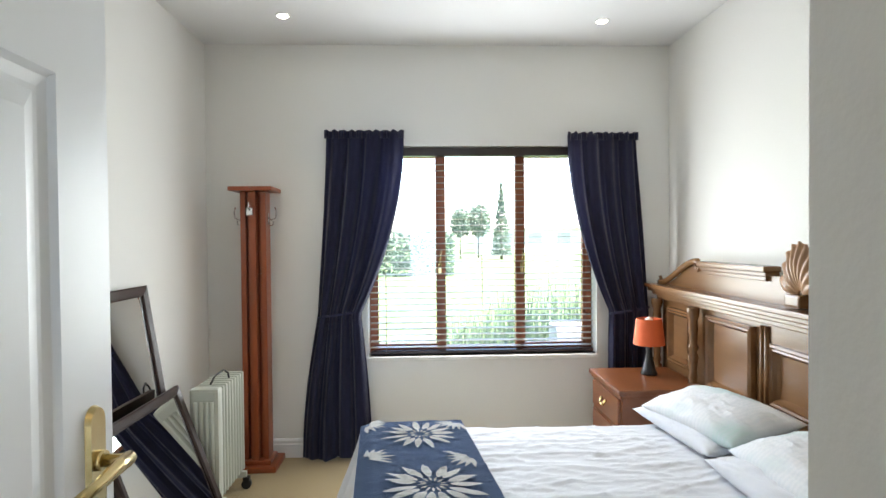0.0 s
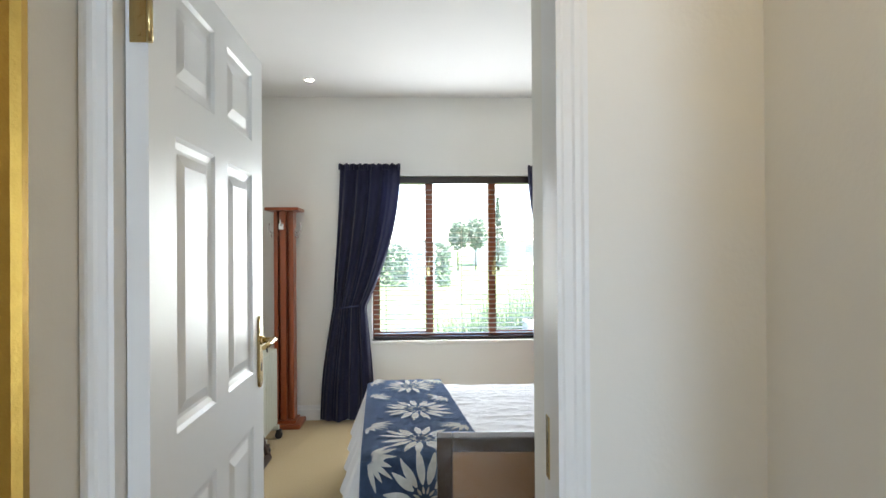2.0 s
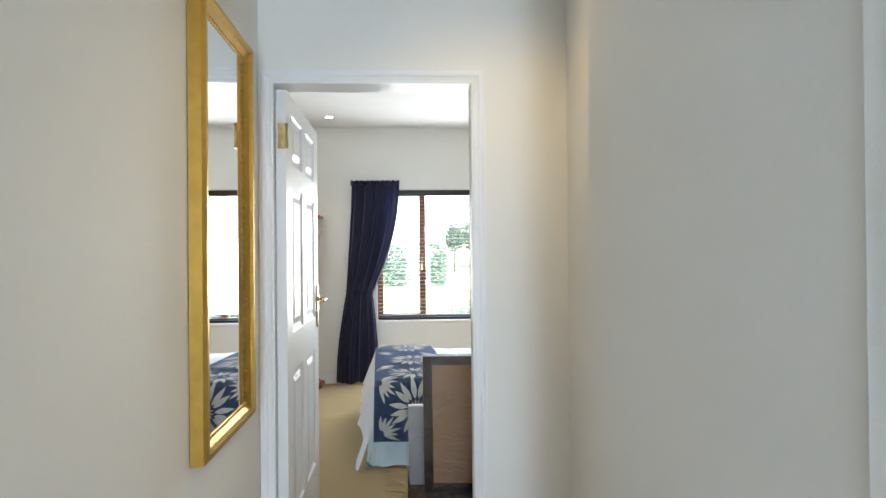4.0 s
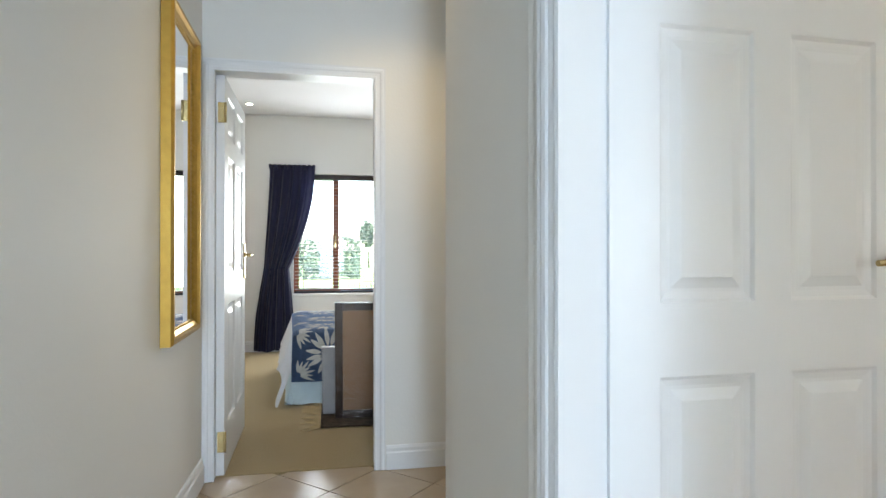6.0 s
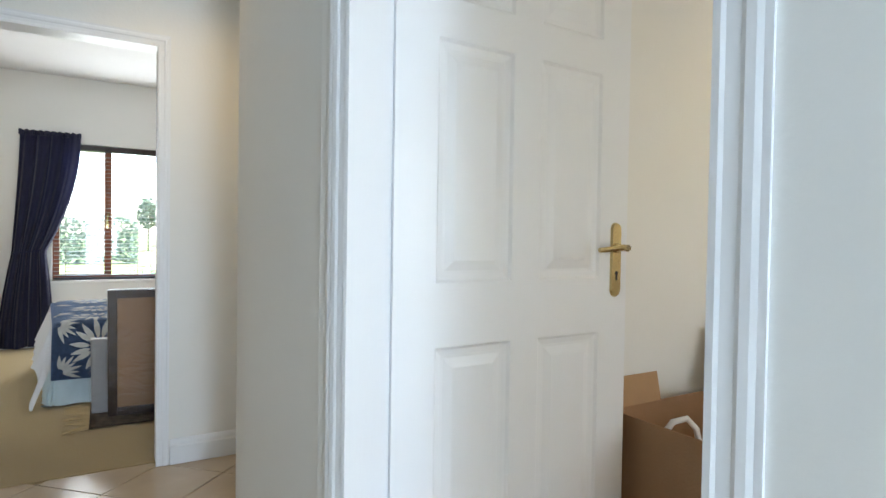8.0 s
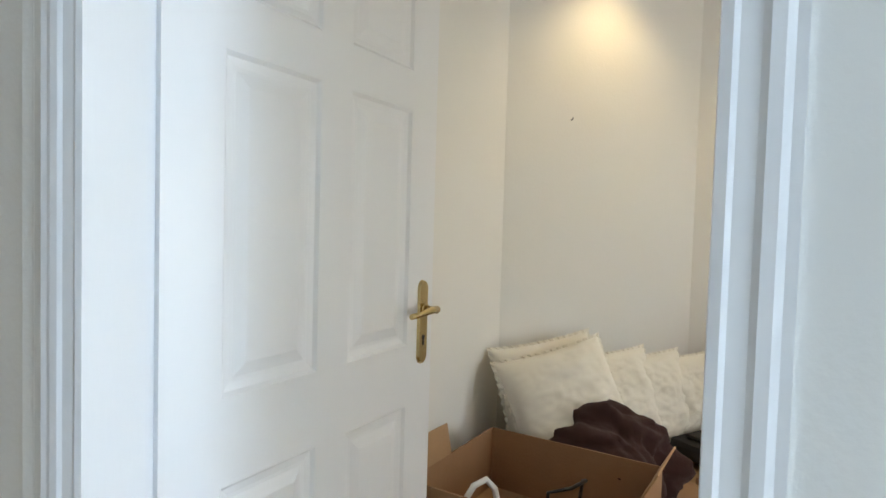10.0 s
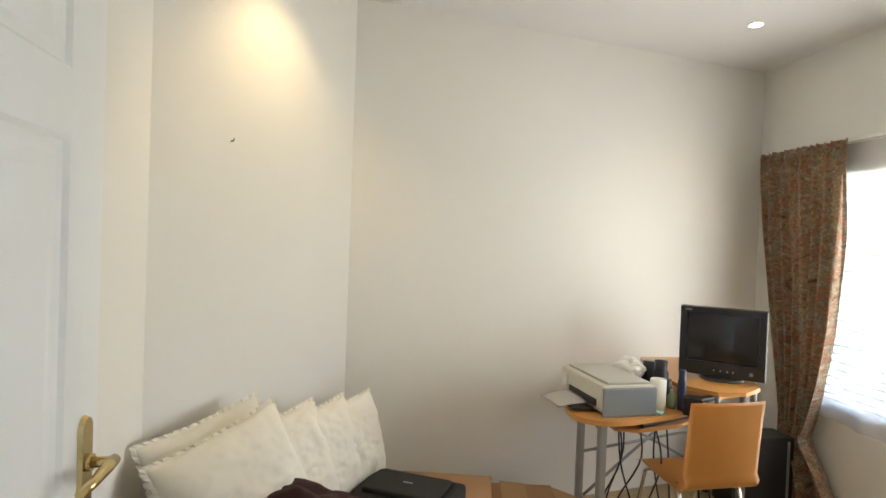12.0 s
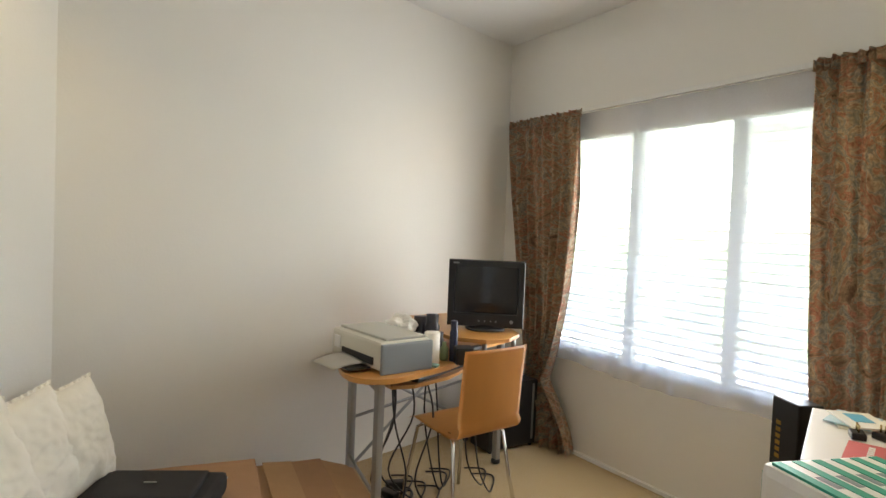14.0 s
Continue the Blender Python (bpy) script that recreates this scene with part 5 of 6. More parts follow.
def desk_bits():
    z = 0.7405
    lathe("kitchen_roll", [(0.034, 0), (0.036, 0.003), (0.036, 0.133), (0.033, 0.137), (0.012, 0.137), (0.012, 0.11)], PAPER, None, 2.93, -3.66, z, 24, category="paper roll", label="white kitchen paper roll standing on the desk")
    lathe("spray_bottle", [(0.018, 0), (0.019, 0.01), (0.019, 0.13), (0.016, 0.14), (0.016, 0.18), (0.014, 0.185)], mat("dark_blue_plastic", (0.02, 0.025, 0.07), 0.3), None, 2.91, -3.765, z, 20, category="bottle", label="tall dark blue cylinder bottle on the desk")
    lathe("small_bottle", [(0.018, 0), (0.020, 0.01), (0.020, 0.055), (0.010, 0.07), (0.010, 0.085)], mat("green_plastic", (0.22, 0.30, 0.16), 0.3), None, 2.94, -3.735, z, 18, category="bottle", label="small green plastic bottle on the desk")
    ob = box("speaker_cube", -0.045, 0.045, -0.04, 0.04, 0, 0.075, BLACK, None, 0.006, category="box", label="small black cube box with pale edge on the desk")
    ob.matrix_world = pose(2.85, -3.78, z, 0, 0, -25)
    for x, y, r, h in ((3.16, -3.74, 0.04, 0.17), (3.08, -3.755, 0.036, 0.19), (3.0, -3.74, 0.028, 0.12)):
        lathe("jar", [(r, 0), (r, h * 0.7), (r * 0.8, h * 0.78), (r * 0.85, h), (r * 0.3, h)], mat("jar_plastic", (0.018, 0.018, 0.03), 0.3), None, x, y, z, 20, category="jar", label="dark lidded jar on the desk", group="dark jars on the desk")
    bm = bmesh.new()
    bmesh.ops.create_icosphere(bm, subdivisions=4, radius=0.07)
    for v in bm.verts:
        n = noise.noise(v.co * 22) * 0.022 + noise.noise(v.co * 60) * 0.008
        v.co = v.co * (1 + n / 0.07)
        v.co.x *= 1.15
        v.co.z = max(v.co.z, -0.05) * 0.9
    ob = mesh_ob("crumpled_tissue", bm, PAPER, category="tissue", label="crumpled white tissue paper behind the printer")
    ob.matrix_world = pose(3.18, -3.64, z + 0.12)
    ob = box("tissue_box", -0.07, 0.07, -0.05, 0.05, 0, 0.08, GREYPLASTIC, None, 0.006, category="box", label="grey tissue box behind the printer on the desk")
    ob.matrix_world = pose(3.18, -3.64, z, 0, 0, 10)
    root = empty("keyboard", pose(3.06, -3.74, 0.6555, 0, 0, -66), category="keyboard", label="black computer keyboard on the sliding tray")
    box("case", -0.20, 0.20, -0.07, 0.07, 0.0, 0.02, BLACK, root, 0.006)
    bm = bmesh.new()
    for i in range(15):
        for j in range(5):
            x, y = -0.182 + i * 0.0255, -0.052 + j * 0.025
            add_box(bm, x - 0.0105, x + 0.0105, y - 0.0105, y + 0.0105, 0.0205, 0.027)
    mesh_ob("keys", bm, BLACK, root, kind="stuff")
    ob = box("remote", -0.02, 0.02, -0.08, 0.08, 0, 0.02, BLACK, None, 0.006, category="remote", label="slim black remote lying on the desk")
    ob.matrix_world = pose(3.05, -3.98, z, 0, 0, 20)
    ob = box("cloth_scrap", -0.03, 0.03, -0.02, 0.02, 0, 0.012, mat("teal_cloth", (0.25, 0.45, 0.42), 0.9), None, 0.005, category="cloth", label="small teal cloth scrap beside the printer")
    ob.matrix_world = pose(2.86, -3.62, z, 0, 0, 30)


desk_bits()


# cardboard boxes, cushions and bags in the corner
def carton():
    root = empty("cardboard_box", pose(1.60, -2.36, 0.004), category="cardboard box", label="open brown cardboard carton with raised flaps beside the door")
    W, D, H, t = 0.56, 0.62, 0.555, 0.006
    box("side", 0, W, 0, t, 0, H, CARD, root)
    box("side", 0, W, D - t, D, 0, H, CARD, root)
    box("side", 0, t, t, D - t, 0, H, CARD, root)
    box("side", W - t, W, t, D - t, 0, H, CARD, root)
    box("bottom", t, W - t, t, D - t, 0, t, CARDIN, root)
    def flap(m, w, d):
        box("flap", 0, w, 0, t, 0, d, CARDIN, root, at=m)
    flap(Matrix.Translation((0, D - t, H)) @ Euler((radians(-12), 0, 0)).to_matrix().to_4x4(), W * 0.45, 0.10)
    flap(Matrix.Translation((0.28, 0, H)) @ Euler((radians(28), 0, 0)).to_matrix().to_4x4(), 0.26, 0.09)
    box("filling", t, W - t, t, D - t, 0.30, 0.33, CARDIN, root)
    bm = bmesh.new()
    add_tube(bm, [(0.06, 0.46, 0.50), (0.09, 0.44, 0.55), (0.13, 0.42, 0.56), (0.15, 0.40, 0.53), (0.14, 0.38, 0.48), (0.13, 0.38, 0.33)], 0.010, 8)
    mesh_ob("carry_strap", bm, WHITE, root)
    bm = bmesh.new()
    add_tube(bm, [(0.30, 0.30, 0.33), (0.28, 0.28, 0.50), (0.32, 0.22, 0.515), (0.40, 0.20, 0.515), (0.43, 0.22, 0.50), (0.42, 0.24, 0.33)], 0.006, 8)
    mesh_ob("wire_handle", bm, BLACK, root)


carton()
box("storage_box", -0.42, 0.42, -0.28, 0.28, 0, 0.34, CARDIN, None, 0.006, category="cardboard box", label="closed brown cardboard box under the cushions").matrix_world = pose(2.74, -2.16, 0.004, 0, 0, -34.7)


def scatter_cushion(m, seed, w=0.47):
    ob = cushion_mesh(w, w, 0.18, seed, CREAM, "body")
    root = empty("scatter_cushion", m, category="cushion", label="cream cotton scatter cushion with frilled edge leaning on wall", group="cream scatter cushions")
    ob.parent = root
    bm = bmesh.new()
    n = 200
    rows = []
    for k in range(n):
        a = k / n * 4
        s, t = int(a), a - int(a)
        e = (t * 2 - 1)
        bow = 1 - 0.06 * (1 - e * e)
        p = [(e, -bow), (bow, e), (-e, bow), (-bow, -e)][s]
        j = 0.010 * noise.noise((k * 0.9, seed, 0))
        q = 1 + 0.045 + 0.008 * noise.noise((k * 0.6, seed, 5))
        rows.append((bm.verts.new((p[0] * w / 2 * 0.985, p[1] * w / 2 * 0.985, 0.006)), bm.verts.new((p[0] * w / 2 * q, p[1] * w / 2 * q, j + 0.005 * math.sin(k * 1.9))), bm.verts.new((p[0] * w / 2 * 0.985, p[1] * w / 2 * 0.985, -0.006))))
    for k in range(n):
        a, b = rows[k], rows[(k + 1) % n]
        bm.faces.new((a[0], b[0], b[1], a[1]))
        bm.faces.new((a[1], b[1], b[2], a[2]))
    mesh_ob("frill", bm, CREAM, root)
    return root


def lean(x, y, z, face, tilt, spin=0.0):
    """A cushion with its middle at x, y, z, its face turned to face degrees round z, leaning back by tilt."""
    return Matrix.Translation((x, y, z)) @ Matrix.Rotation(radians(face), 4, "Z") @ Matrix.Rotation(radians(90 - tilt), 4, "Y") @ Matrix.Rotation(radians(spin), 4, "Z")


scatter_cushion(lean(2.40, -1.95, 0.615, 222, 26, 14), 1.0, 0.48)
scatter_cushion(lean(2.50, -1.85, 0.615, 230, 17, 8), 2.0, 0.48)
scatter_cushion(lean(2.70, -2.06, 0.585, 232, 22, 4), 3.0, 0.43)
scatter_cushion(lean(2.87, -2.17, 0.57, 233, 17, 3), 4.0, 0.41)
scatter_cushion(lean(3.03, -2.28, 0.56, 232, 15, 2), 5.0, 0.39)


def heap():
    bm = bmesh.new()
    bmesh.ops.create_icosphere(bm, subdivisions=5, radius=1.0)
    for v in bm.verts:
        c = v.co.copy()
        d = 1 + 0.28 * noise.noise(c * 1.7) + 0.12 * noise.noise(c * 4.3 + Vector((3, 1, 2))) + 0.05 * noise.noise(c * 11)
        lobe = 1 + 0.22 * math.cos(2 * math.atan2(c.y, c.x) + 0.4)
        v.co = Vector((c.x * 0.17 * d, c.y * 0.34 * d * lobe, max(c.z, -0.55) * 0.20 * d))
    ob = mesh_ob("folded_throw", bm, MAROON, None, True, category="throw", label="crumpled maroon throw heaped in front of the cushions")
    ob.matrix_world = pose(2.36, -2.08, 0.455, 0, 0, -12)
    box("pedestal_box", -0.19, 0.19, -0.24, 0.24, 0, 0.365, CARD, None, 0.006, category="cardboard box", label="brown cardboard box under the maroon throw").matrix_world = pose(2.39, -2.22, 0.004, 0, 0, -8)


heap()


def laptop_bag():
    root = empty("laptop_bag", pose(2.83, -2.52, 0.375, 0, 0, 62), category="bag", label="black nylon laptop bag lying flat on a box")
    box("body", -0.21, 0.21, -0.15, 0.15, 0.0, 0.075, BLACKCLOTH, root, 0.025)
    box("pocket", -0.16, 0.16, -0.10, 0.11, 0.0755, 0.098, BLACKCLOTH, root, 0.012)
    tube("zip", [(-0.205, -0.152, 0.045), (0.205, -0.152, 0.045)], 0.004, GREYMETAL, root, 6)
    tube("strap", [(0.20, 0.10, 0.05), (0.26, 0.05, 0.03), (0.27, -0.03, 0.01), (0.25, -0.10, 0.015), (0.20, -0.12, 0.04)], 0.008, BLACKCLOTH, root, 8)
    box("badge", -0.02, 0.02, 0.0, 0.008, 0.0985, 0.1, GREYMETAL, root)


laptop_bag()
box("storage_box", -0.30, 0.30, -0.22, 0.20, 0, 0.37, CARD, None, 0.006, category="cardboard box", label="closed brown cardboard box under the laptop bag").matrix_world = pose(2.86, -2.66, 0.004, 0, 0, -12)


def flat_carton():
    root = empty("flat_cardboard_box", pose(3.14, -3.14, 0.004, 0, 0, -10), category="cardboard box", label="low orange-brown cardboard box with open flaps on the floor")
    box("body", -0.24, 0.24, -0.14, 0.17, 0, 0.21, CARD, root, 0.004)
    box("flap", 0, 0.46, 0, 0.16, 0, 0.005, CARDIN, root, at=pose(-0.23, -0.14, 0.205, 178, 0, 0) @ pose(0, 0, 0, 20, 0, 0))
    box("flap", 0, 0.46, 0, 0.13, 0, 0.005, CARDIN, root, at=pose(-0.23, 0.0, 0.2115, 4, 0, 0))


flat_carton()
# picture nail left in the slanted wall
tube("wall_nail", [(2.735, -1.801, 1.815), (2.728, -1.812, 1.817), (2.728, -1.813, 1.826)], 0.003, GREYMETAL, category="nail", label="bent picture nail driven into the study wall")


# the side table by the window
def side_table():
    m = pose(1.74, -4.55, 0.0, 0, 0, 111)
    root = empty("side_table", m, category="table", label="white-topped side table cluttered with small things")
    box("table_top", 0, 0.62, 0, 0.42, 0.725, 0.75, WHITE, root, 0.004)
    box("apron", 0.03, 0.59, 0.03, 0.39, 0.64, 0.7245, STANDWOOD, root)
    for x in (0.035, 0.585):
        for y in (0.035, 0.385):
            box("leg", x - 0.02, x + 0.02, y - 0.02, y + 0.02, 0.004, 0.64, STANDWOOD, root, 0.003)
    def put(x, y, rz=0):
        return m @ pose(x, y, 0.7505, 0, 0, rz)
    for k, (x, y, rz, c) in enumerate(((0.13, 0.13, 10, (0.72, 0.70, 0.60)), (0.12, 0.12, -12, (0.50, 0.66, 0.72)), (0.14, 0.14, 24, (0.75, 0.73, 0.66)))):
        ob = box("booklet", -0.09, 0.09, -0.065, 0.065, 0.007 * k, 0.007 * k + 0.006, mat("booklet_cover", c, 0.6), None, 0.001, category="booklet", label="thin printed booklet lying on the side table", group="booklets on the side table")
        ob.matrix_world = put(x, y, rz)
    bm = bmesh.new()
    add_box(bm, -0.06, 0.03, -0.03, 0.03, 0.0205, 0.0215)
    ob = mesh_ob("cover_print", bm, mat("blue_print", (0.10, 0.38, 0.55), 0.5), category="print", label="blue printed patch on a booklet cover")
    ob.matrix_world = put(0.14, 0.14, 24)
    bm = bmesh.new()
    n = 28
    prof = [(0.046, 0), (0.046, 0.05), (0.032, 0.05), (0.032, 0)]
    rings = [[bm.verts.new((r * math.cos(2 * math.pi * k / n), r * math.sin(2 * math.pi * k / n), h)) for k in range(n)] for r, h in prof]
    for i in range(4):
        for k in range(n):
            bm.faces.new((rings[i][k], rings[i][(k + 1) % n], rings[(i + 1) % 4][(k + 1) % n], rings[(i + 1) % 4][k]))
    bmesh.ops.recalc_face_normals(bm, faces=bm.faces)
    ob = mesh_ob("tape_roll", bm, WHITE, category="tape", label="roll of white adhesive tape on the side table")
    ob.matrix_world = put(0.20, 0.26)
    ob = lathe("aerosol_can", [(0.026, 0), (0.027, 0.005), (0.027, 0.10), (0.022, 0.115), (0.018, 0.12), (0.018, 0.135), (0.008, 0.138)], BLACK, category="can", label="black aerosol can with pale cap on the side table")
    ob.matrix_world = put(0.24, 0.33)
    root2 = empty("red_bottle", put(0.40, 0.33), category="bottle", label="red plastic bottle with yellow band on the side table")
    lathe("body", [(0.030, 0), (0.032, 0.006), (0.032, 0.10), (0.020, 0.125), (0.014, 0.13)], mat("red_plastic", (0.55, 0.02, 0.02), 0.3), root2)
    lathe("band", [(0.0325, 0.06), (0.0328, 0.075), (0.0325, 0.09)], mat("yellow_label", (0.75, 0.55, 0.05), 0.4), root2)
    lathe("label", [(0.0325, 0.01), (0.0328, 0.035), (0.0325, 0.059)], BLACK, root2)
    lathe("cap", [(0.014, 0.13), (0.016, 0.132), (0.014, 0.158), (0.006, 0.16)], WHITE, root2)
    for x, y, rz in ((0.30, 0.13, 10), (0.27, 0.20, 50)):
        r3 = empty("mains_plug", put(x, y, rz), category="plug", label="black three-pin mains plug lying on the table", group="mains plugs")
        box("body", -0.03, 0.03, -0.02, 0.02, 0, 0.022, BLACK, r3, 0.006)
        for dx in (-0.015, 0.0, 0.015):
            tube("pin", [(dx, 0, 0.022), (dx, 0, 0.045)], 0.003, BRASS, r3, 8)
    ob = lathe("clear_jar", [(0.022, 0), (0.024, 0.005), (0.024, 0.05), (0.014, 0.065)], GREYPLASTIC, category="jar", label="small grey jar on the side table")
    ob.matrix_world = put(0.35, 0.25)
    ob = box("red_flyer", -0.10, 0.10, -0.06, 0.06, 0, 0.002, mat("red_paper", (0.55, 0.13, 0.14), 0.6), None, category="flyer", label="pinkish-red printed flyer on the side table")
    ob.matrix_world = put(0.45, 0.16, -5)
    bm = bmesh.new()
    for k in range(7):
        add_box(bm, -0.07 + k * 0.021, -0.055 + k * 0.021, -0.008, 0.008, 0.0022, 0.003)
    ob = mesh_ob("flyer_print", bm, PAPER, kind="stuff", label="pale printed bars across a red flyer")
    ob.matrix_world = put(0.45, 0.16, -5)


side_table()


def case_with_bars():
    root = empty("black_case", pose(1.83, -4.64, 0.004, 0, 0, -28), category="case", label="tall black case with faded gold lettering standing by curtain")
    box("body", -0.075, 0.075, -0.05, 0.05, 0, 0.735, BLACK, root, 0.006)
    bm = bmesh.new()
    for k in range(6):
        add_box(bm, 0.02, 0.045, 0.0502, 0.0512, 0.50 + k * 0.026, 0.516 + k * 0.026)
    mesh_ob("gold_bars", bm, GOLD, root, kind="stuff")


case_with_bars()


def paper_pack():
    box("packing_box", -0.20, 0.20, -0.17, 0.17, 0, 0.60, CARD, None, 0.005, category="cardboard box", label="brown cardboard box beside the side table").matrix_world = pose(1.30, -3.83, 0.004, 0, 0, -21)
    root = empty("paper_pack", pose(1.30, -3.83, 0.6045, 0, 0, 69), category="pack", label="white paper pack with green stripes on a cardboard box")
    box("body", -0.18, 0.18, -0.145, 0.145, 0, 0.20, WHITE, root, 0.03)
    green = mat("green_print", (0.03, 0.33, 0.24), 0.45, var=0.1, scale=20)
    for k in range(6):
        x = -0.150 + k * 0.058
        bm = bmesh.new()
        add_box(bm, x, x + 0.026, -0.147, 0.147, 0.03, 0.17)
        add_box(bm, x, x + 0.026, -0.118, 0.118, 0.17, 0.202)
        mesh_ob("stripe", bm, green, root)
    for k in range(5):
        x = -0.120 + k * 0.058
        box("print_bar", x, x + 0.018, -0.03, 0.03, 0.2005, 0.2012, GREYPLASTIC, root)


paper_pack()

# hall tiles, laid aslant
TS = 0.350


def tile_mesh():
    bm = bmesh.new()
    add_box(bm, 0.003, TS - 0.003, 0.003, TS - 0.003, -0.012, 0.0, bevel=0.0015)
    bmesh.ops.recalc_face_normals(bm, faces=bm.faces)
    me = bpy.data.meshes.new("tile")
    bm.to_mesh(me)
    bm.free()
    me.materials.append(TILE)
    return me


TILE_MESH = tile_mesh()
floor_hall = bpy.data.objects["floor_hall"]
for i in range(-18, 19):
    for j in range(-24, 8):
        c, s = math.cos(radians(45)), math.sin(radians(45))
        x, y = 0.15 + TS * (i * c - j * s), -0.25 + TS * (i * s + j * c)
        cx, cy = x, y + TS * c
        edge = 0.565 if cy > -1.85 else min(0.86, 0.565 - (cy + 1.85) * 0.29)
        if cy > -1.0:
            edge = 0.76
        if -0.46 - 0.24 < cx < edge + 0.24 and -7.2 < cy < 0.2:
            place = pose(x, y, -0.003, 0, 0, 45)
            data = TILE_MESH
            if cx < -0.46 + 0.2 or cx > edge - 0.2 or cy > -0.2:
                # tiles cut along the walls
                bm = bmesh.new()
                bm.from_mesh(TILE_MESH)
                back = place.inverted()
                for co, no in (((-0.52, 0, 0), (-1, 0, 0)), ((edge + 0.05, 0, 0), (1, 0, 0)), ((0, 0.06, 0), (0, 1, 0))):
                    bmesh.ops.bisect_plane(bm, geom=bm.verts[:] + bm.edges[:] + bm.faces[:], plane_co=back @ Vector(co), plane_no=back.to_3x3() @ Vector(no), clear_outer=True)
                if not bm.faces:
                    bm.free()
                    continue
                data = bpy.data.meshes.new("tile")
                bm.to_mesh(data)
                bm.free()
                data.materials.append(TILE)
            t_ = new("tile", data)
            t_.parent = floor_hall
            t_.matrix_basis = place

# outdoors
GRASS = mat("lawn_grass", (0.10, 0.15, 0.045), 0.9, var=0.35, scale=1.5, bump=0.6, bscale=60)


def leaf_material(name, color, through_color):
    """A leaf that lets part of the sun through."""
    m = mat(name, color, 0.6, var=0.4, scale=3, bump=0)
    t = m.node_tree
    tl, mx = t.nodes.new("ShaderNodeBsdfTranslucent"), t.nodes.new("ShaderNodeMixShader")
    tl.inputs[0].default_value = (*through_color, 1)
    mx.inputs[0].default_value = 0.5
    t.links.new(t.nodes["Principled BSDF"].outputs[0], mx.inputs[1])
    t.links.new(tl.outputs[0], mx.inputs[2])
    t.links.new(mx.outputs[0], t.nodes["Material Output"].inputs[0])
    return m


LEAF = leaf_material("hedge_leaf", (0.12, 0.165, 0.13), (0.13, 0.185, 0.13))
REED = leaf_material("reed_blade", (0.09, 0.13, 0.085), (0.10, 0.15, 0.085))
BARK = mat("bark", (0.10, 0.07, 0.05), 0.9, var=0.3, scale=12)
PAVER = mat("patio_concrete", (0.42, 0.40, 0.37), 0.85, var=0.15, scale=4)
bm = bmesh.new()
bmesh.ops.create_grid(bm, x_segments=8, y_segments=8, size=900)
ob = mesh_ob("ground", bm, GRASS, kind="structure", label="sunlit lawn running out to the distance")
ob.location.z = -0.15


def foliage(name, m, n, place, size, trunk=None, **tags):
    root = empty(name, None, **tags)
    r = random.Random(len(name) + n)
    bm = bmesh.new()
    for _ in range(n):
        p = place(r)
        q = Euler((r.uniform(0, 6), r.uniform(0, 6), r.uniform(0, 6))).to_matrix()
        s = size * r.uniform(0.6, 1.4)
        bm.faces.new([bm.verts.new(Vector(p) + q @ Vector(v)) for v in ((-s * 0.4, 0, 0), (0, -s, 0), (s * 0.4, 0, 0), (0, s, 0))])
    mesh_ob("leaves", bm, m, root, kind="stuff")
    if trunk:
        tube("trunk", trunk[0], trunk[1], BARK, root, 10)
    return root


def in_hedge(r):
    x, z = r.uniform(-9, 1.45), r.uniform(-0.15, 1.75)
    return (x, 24 + r.uniform(-0.5, 0.5), z + 0.15 * math.sin(x * 3))


foliage("hedge", LEAF, 9000, in_hedge, 0.10, category="hedge", label="clipped green hedge across the lawn")


def ball(cx, cy, cz, rx, rz):
    def f(r):
        while True:
            p = Vector((r.uniform(-1, 1), r.uniform(-1, 1), r.uniform(-1, 1)))
            if 0.35 < p.length < 1 + 0.25 * noise.noise(p * 3):
                return (cx + p.x * rx, cy + p.y * rx, cz + p.z * rz)
    return f


foliage("garden_tree", LEAF, 900, ball(3.1, 44, 2.6, 0.75, 1.15), 0.15, ([(3.1, 44, -0.15), (3.1, 44, 1.2), (3.15, 44, 2.4)], [0.06, 0.05, 0.03]), category="tree", label="small round-crowned green garden tree", group="round garden trees")
foliage("garden_tree", LEAF, 1100, ball(4.6, 45, 2.8, 0.95, 1.35), 0.15, ([(4.6, 45, -0.15), (4.6, 45, 1.4), (4.55, 45, 2.6)], [0.06, 0.05, 0.03]), category="tree", label="small round-crowned green garden tree", group="round garden trees")


def cone(r):
    h = r.random() ** 1.4
    a = r.uniform(0, 6.28)
    rad = (1 - h) * 0.85 * (0.5 + 0.5 * r.random())
    return (6.0 + rad * math.cos(a), 42 + rad * math.sin(a), 0.2 + h * 5.2)


foliage("cypress_tree", LEAF, 1300, cone, 0.14, ([(6.0, 42, -0.15), (6.0, 42, 2), (6.0, 42, 4.6)], [0.12, 0.08, 0.02]), category="tree", label="slender green cypress tree on the lawn")


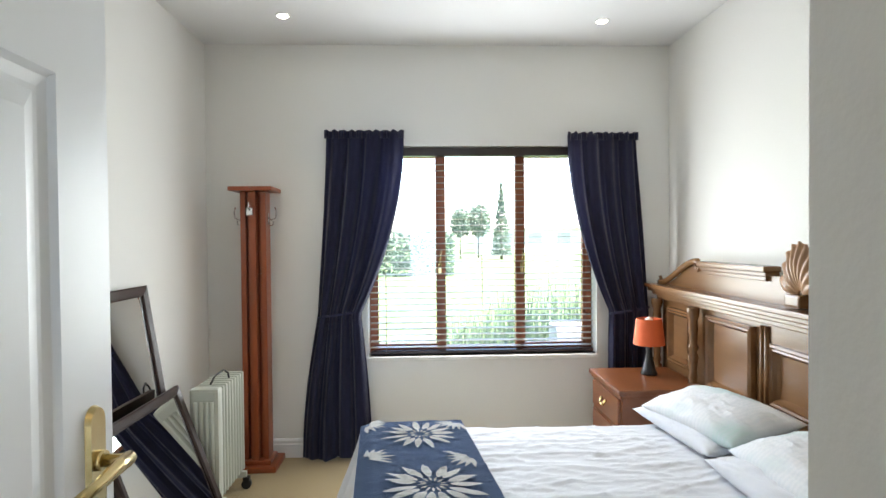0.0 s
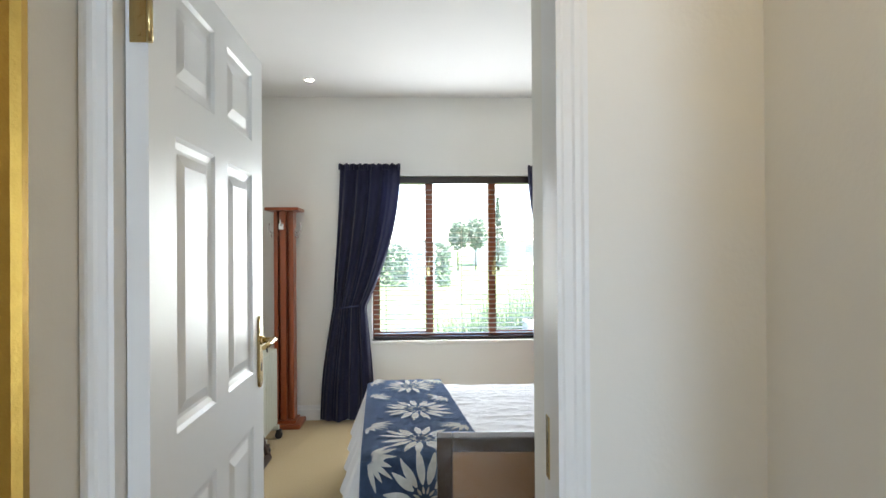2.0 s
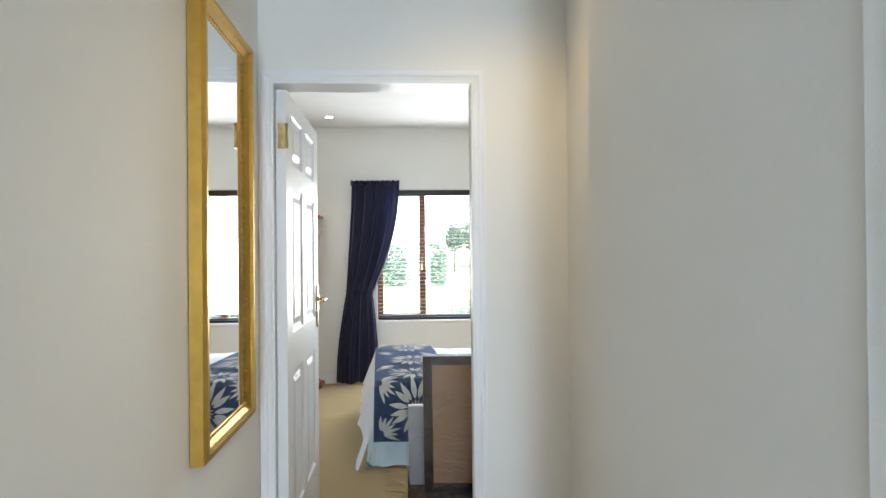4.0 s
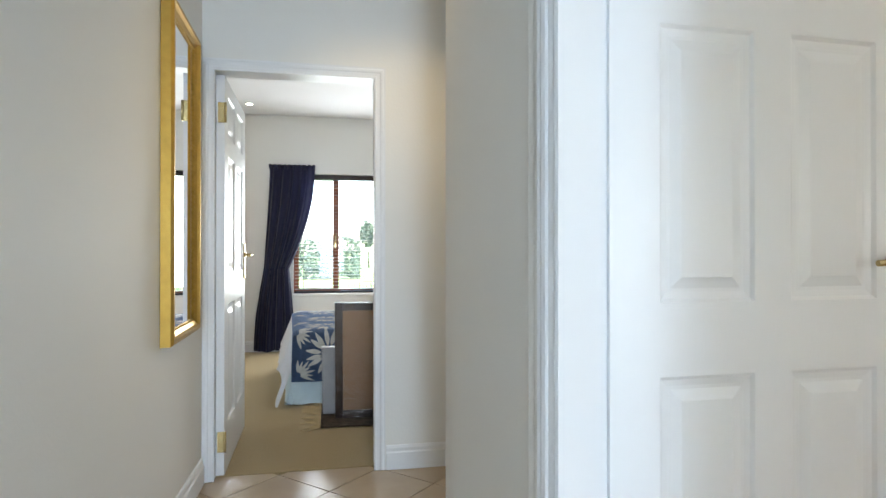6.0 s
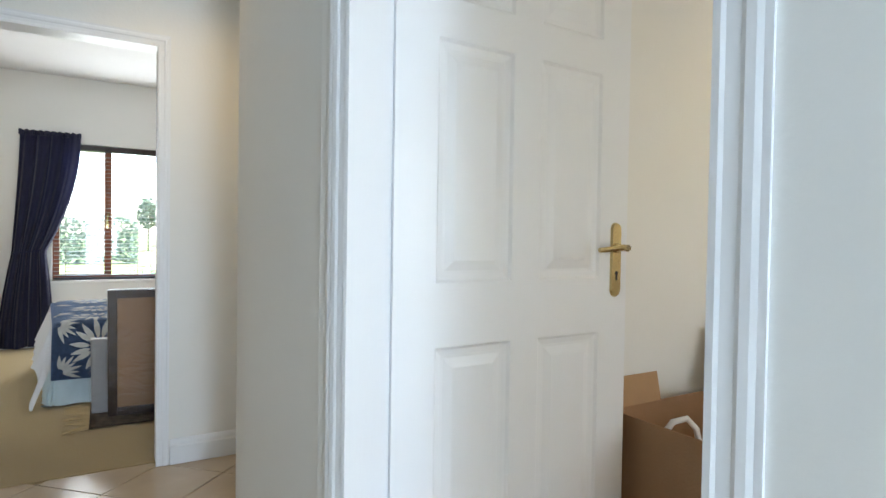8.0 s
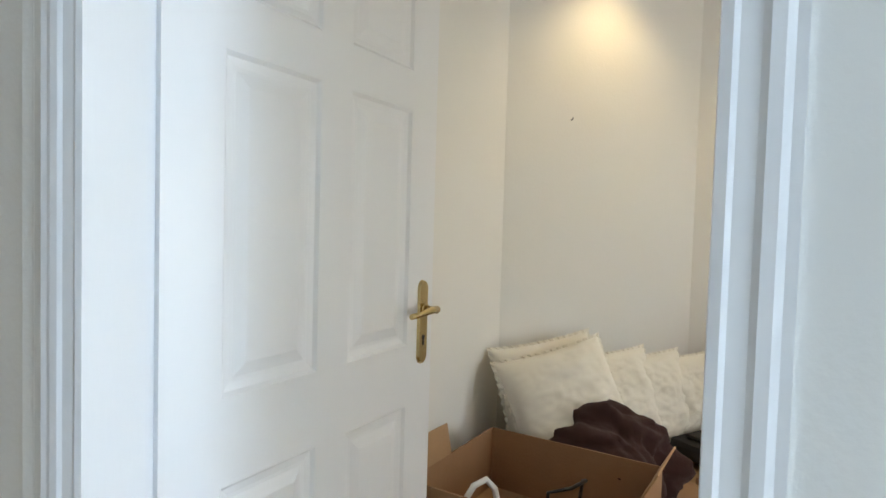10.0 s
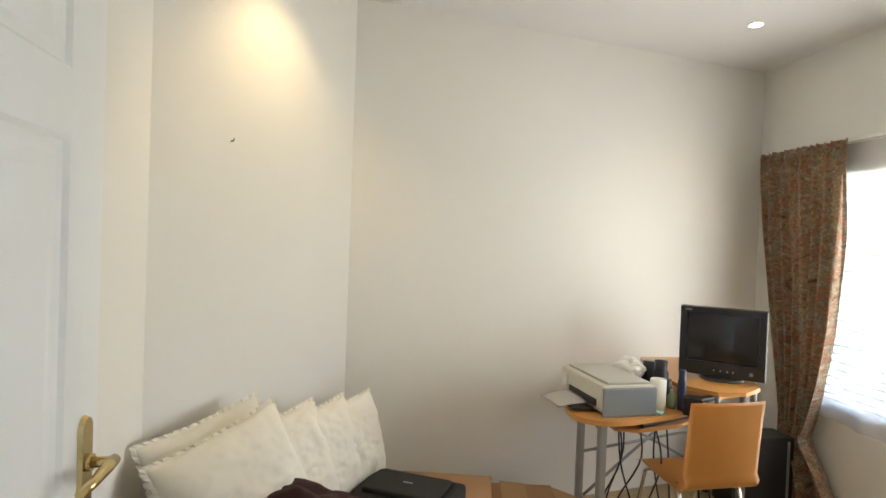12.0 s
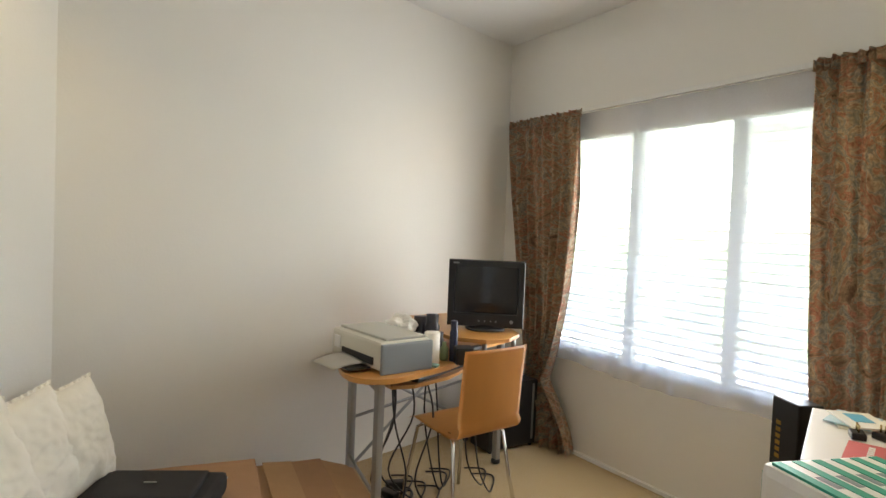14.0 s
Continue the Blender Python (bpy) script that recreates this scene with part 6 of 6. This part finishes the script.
def reeds():
    root = empty("reed_clump", None, category="plant", label="clump of tall green strap-leaved plants outside the window")
    r = random.Random(9)
    bm = bmesh.new()
    for _ in range(1100):
        x, y = r.uniform(0.30, 2.5), r.uniform(5.3, 6.9)
        h = r.uniform(0.60, 1.10) * (0.55 + 0.45 * min(1, (x - 0.2) / 1.2))
        a, b, w = r.uniform(0, 6.28), r.uniform(0.05, 0.5), r.uniform(0.008, 0.016)
        prev = None
        for k in range(5):
            s = k / 4
            c = Vector((x + math.cos(a) * b * s * s * h, y + math.sin(a) * b * s * s * h, -0.15 + h * 1.15 * (s - 0.25 * s * s * b)))
            wv = Vector((-math.sin(a), math.cos(a), 0)) * w * (1 - s * 0.9)
            cur = (bm.verts.new(c - wv), bm.verts.new(c + wv))
            if prev:
                bm.faces.new((prev[0], prev[1], cur[1], cur[0]))
            prev = cur
    mesh_ob("blades", bm, REED, root, kind="stuff")


reeds()
box("garden_bench", 1.25, 1.95, 4.95, 5.25, -0.15, 0.62, PAVER, None, 0.02, category="planter", label="pale stone garden planter among the reeds")


def far_house():
    root = empty("far_house", pose(12.2, 62, -0.15), category="house", label="low pale house with grey roof beyond the lawn")
    glass = mat("house_window_glass", (0.30, 0.29, 0.28), 0.3)
    w = mat("pale_render", (0.7, 0.68, 0.62), 0.8)
    box("wall", -6, 6, -3, 3, 0, 2.6, w, root)
    bm = bmesh.new()
    a = [bm.verts.new(v) for v in ((-6.5, -3.5, 2.6), (6.5, -3.5, 2.6), (6.5, 3.5, 2.6), (-6.5, 3.5, 2.6), (-5, 0, 4.2), (5, 0, 4.2))]
    for q in ((0, 1, 5, 4), (2, 3, 4, 5), (1, 2, 5), (3, 0, 4), (3, 2, 1, 0)):
        bm.faces.new([a[i] for i in q])
    mesh_ob("roof", bm, mat("pale_roof_tile", (0.42, 0.36, 0.33), 0.8, var=0.2, scale=3), root)
    for x in (-4, -1, 2):
        box("window", x, x + 1.4, -3.04, -3.0, 1.0, 2.1, glass, root)


far_house()
# veranda outside the study
box("patio", -1.0, 7.0, -9.2, SY0 - 0.24, -0.15, -0.03, PAVER, kind="structure", label="pale concrete veranda floor")
box("veranda_roof", -1.0, 7.0, -7.4, SY0 - 0.24, 2.35, 2.45, CEILING, kind="structure", label="white boarded veranda ceiling")
box("veranda_beam", -1.0, 7.0, -7.4, -7.25, 2.12, 2.35, WHITE, kind="structure", label="white painted veranda beam")


def balustrade():
    root = empty("balustrade", pose(0, -8.6, 0), category="balustrade", label="white painted veranda balustrade with upright balusters")
    box("top_rail", -0.9, 6.9, -0.05, 0.05, 0.80, 0.87, WHITE, root, 0.01)
    box("bottom_rail", -0.9, 6.9, -0.04, 0.04, 0.03, 0.09, WHITE, root, 0.01)
    for k in range(52):
        x = -0.8 + 0.148 * k
        tube("baluster", [(x, 0, 0.09), (x, 0, 0.80)], 0.022, WHITE, root, 8)
    for x in (-0.9, 3.0, 6.9):
        box("post", x - 0.06, x + 0.06, -0.07, 0.07, -0.03, 0.95, WHITE, root, 0.01)


balustrade()
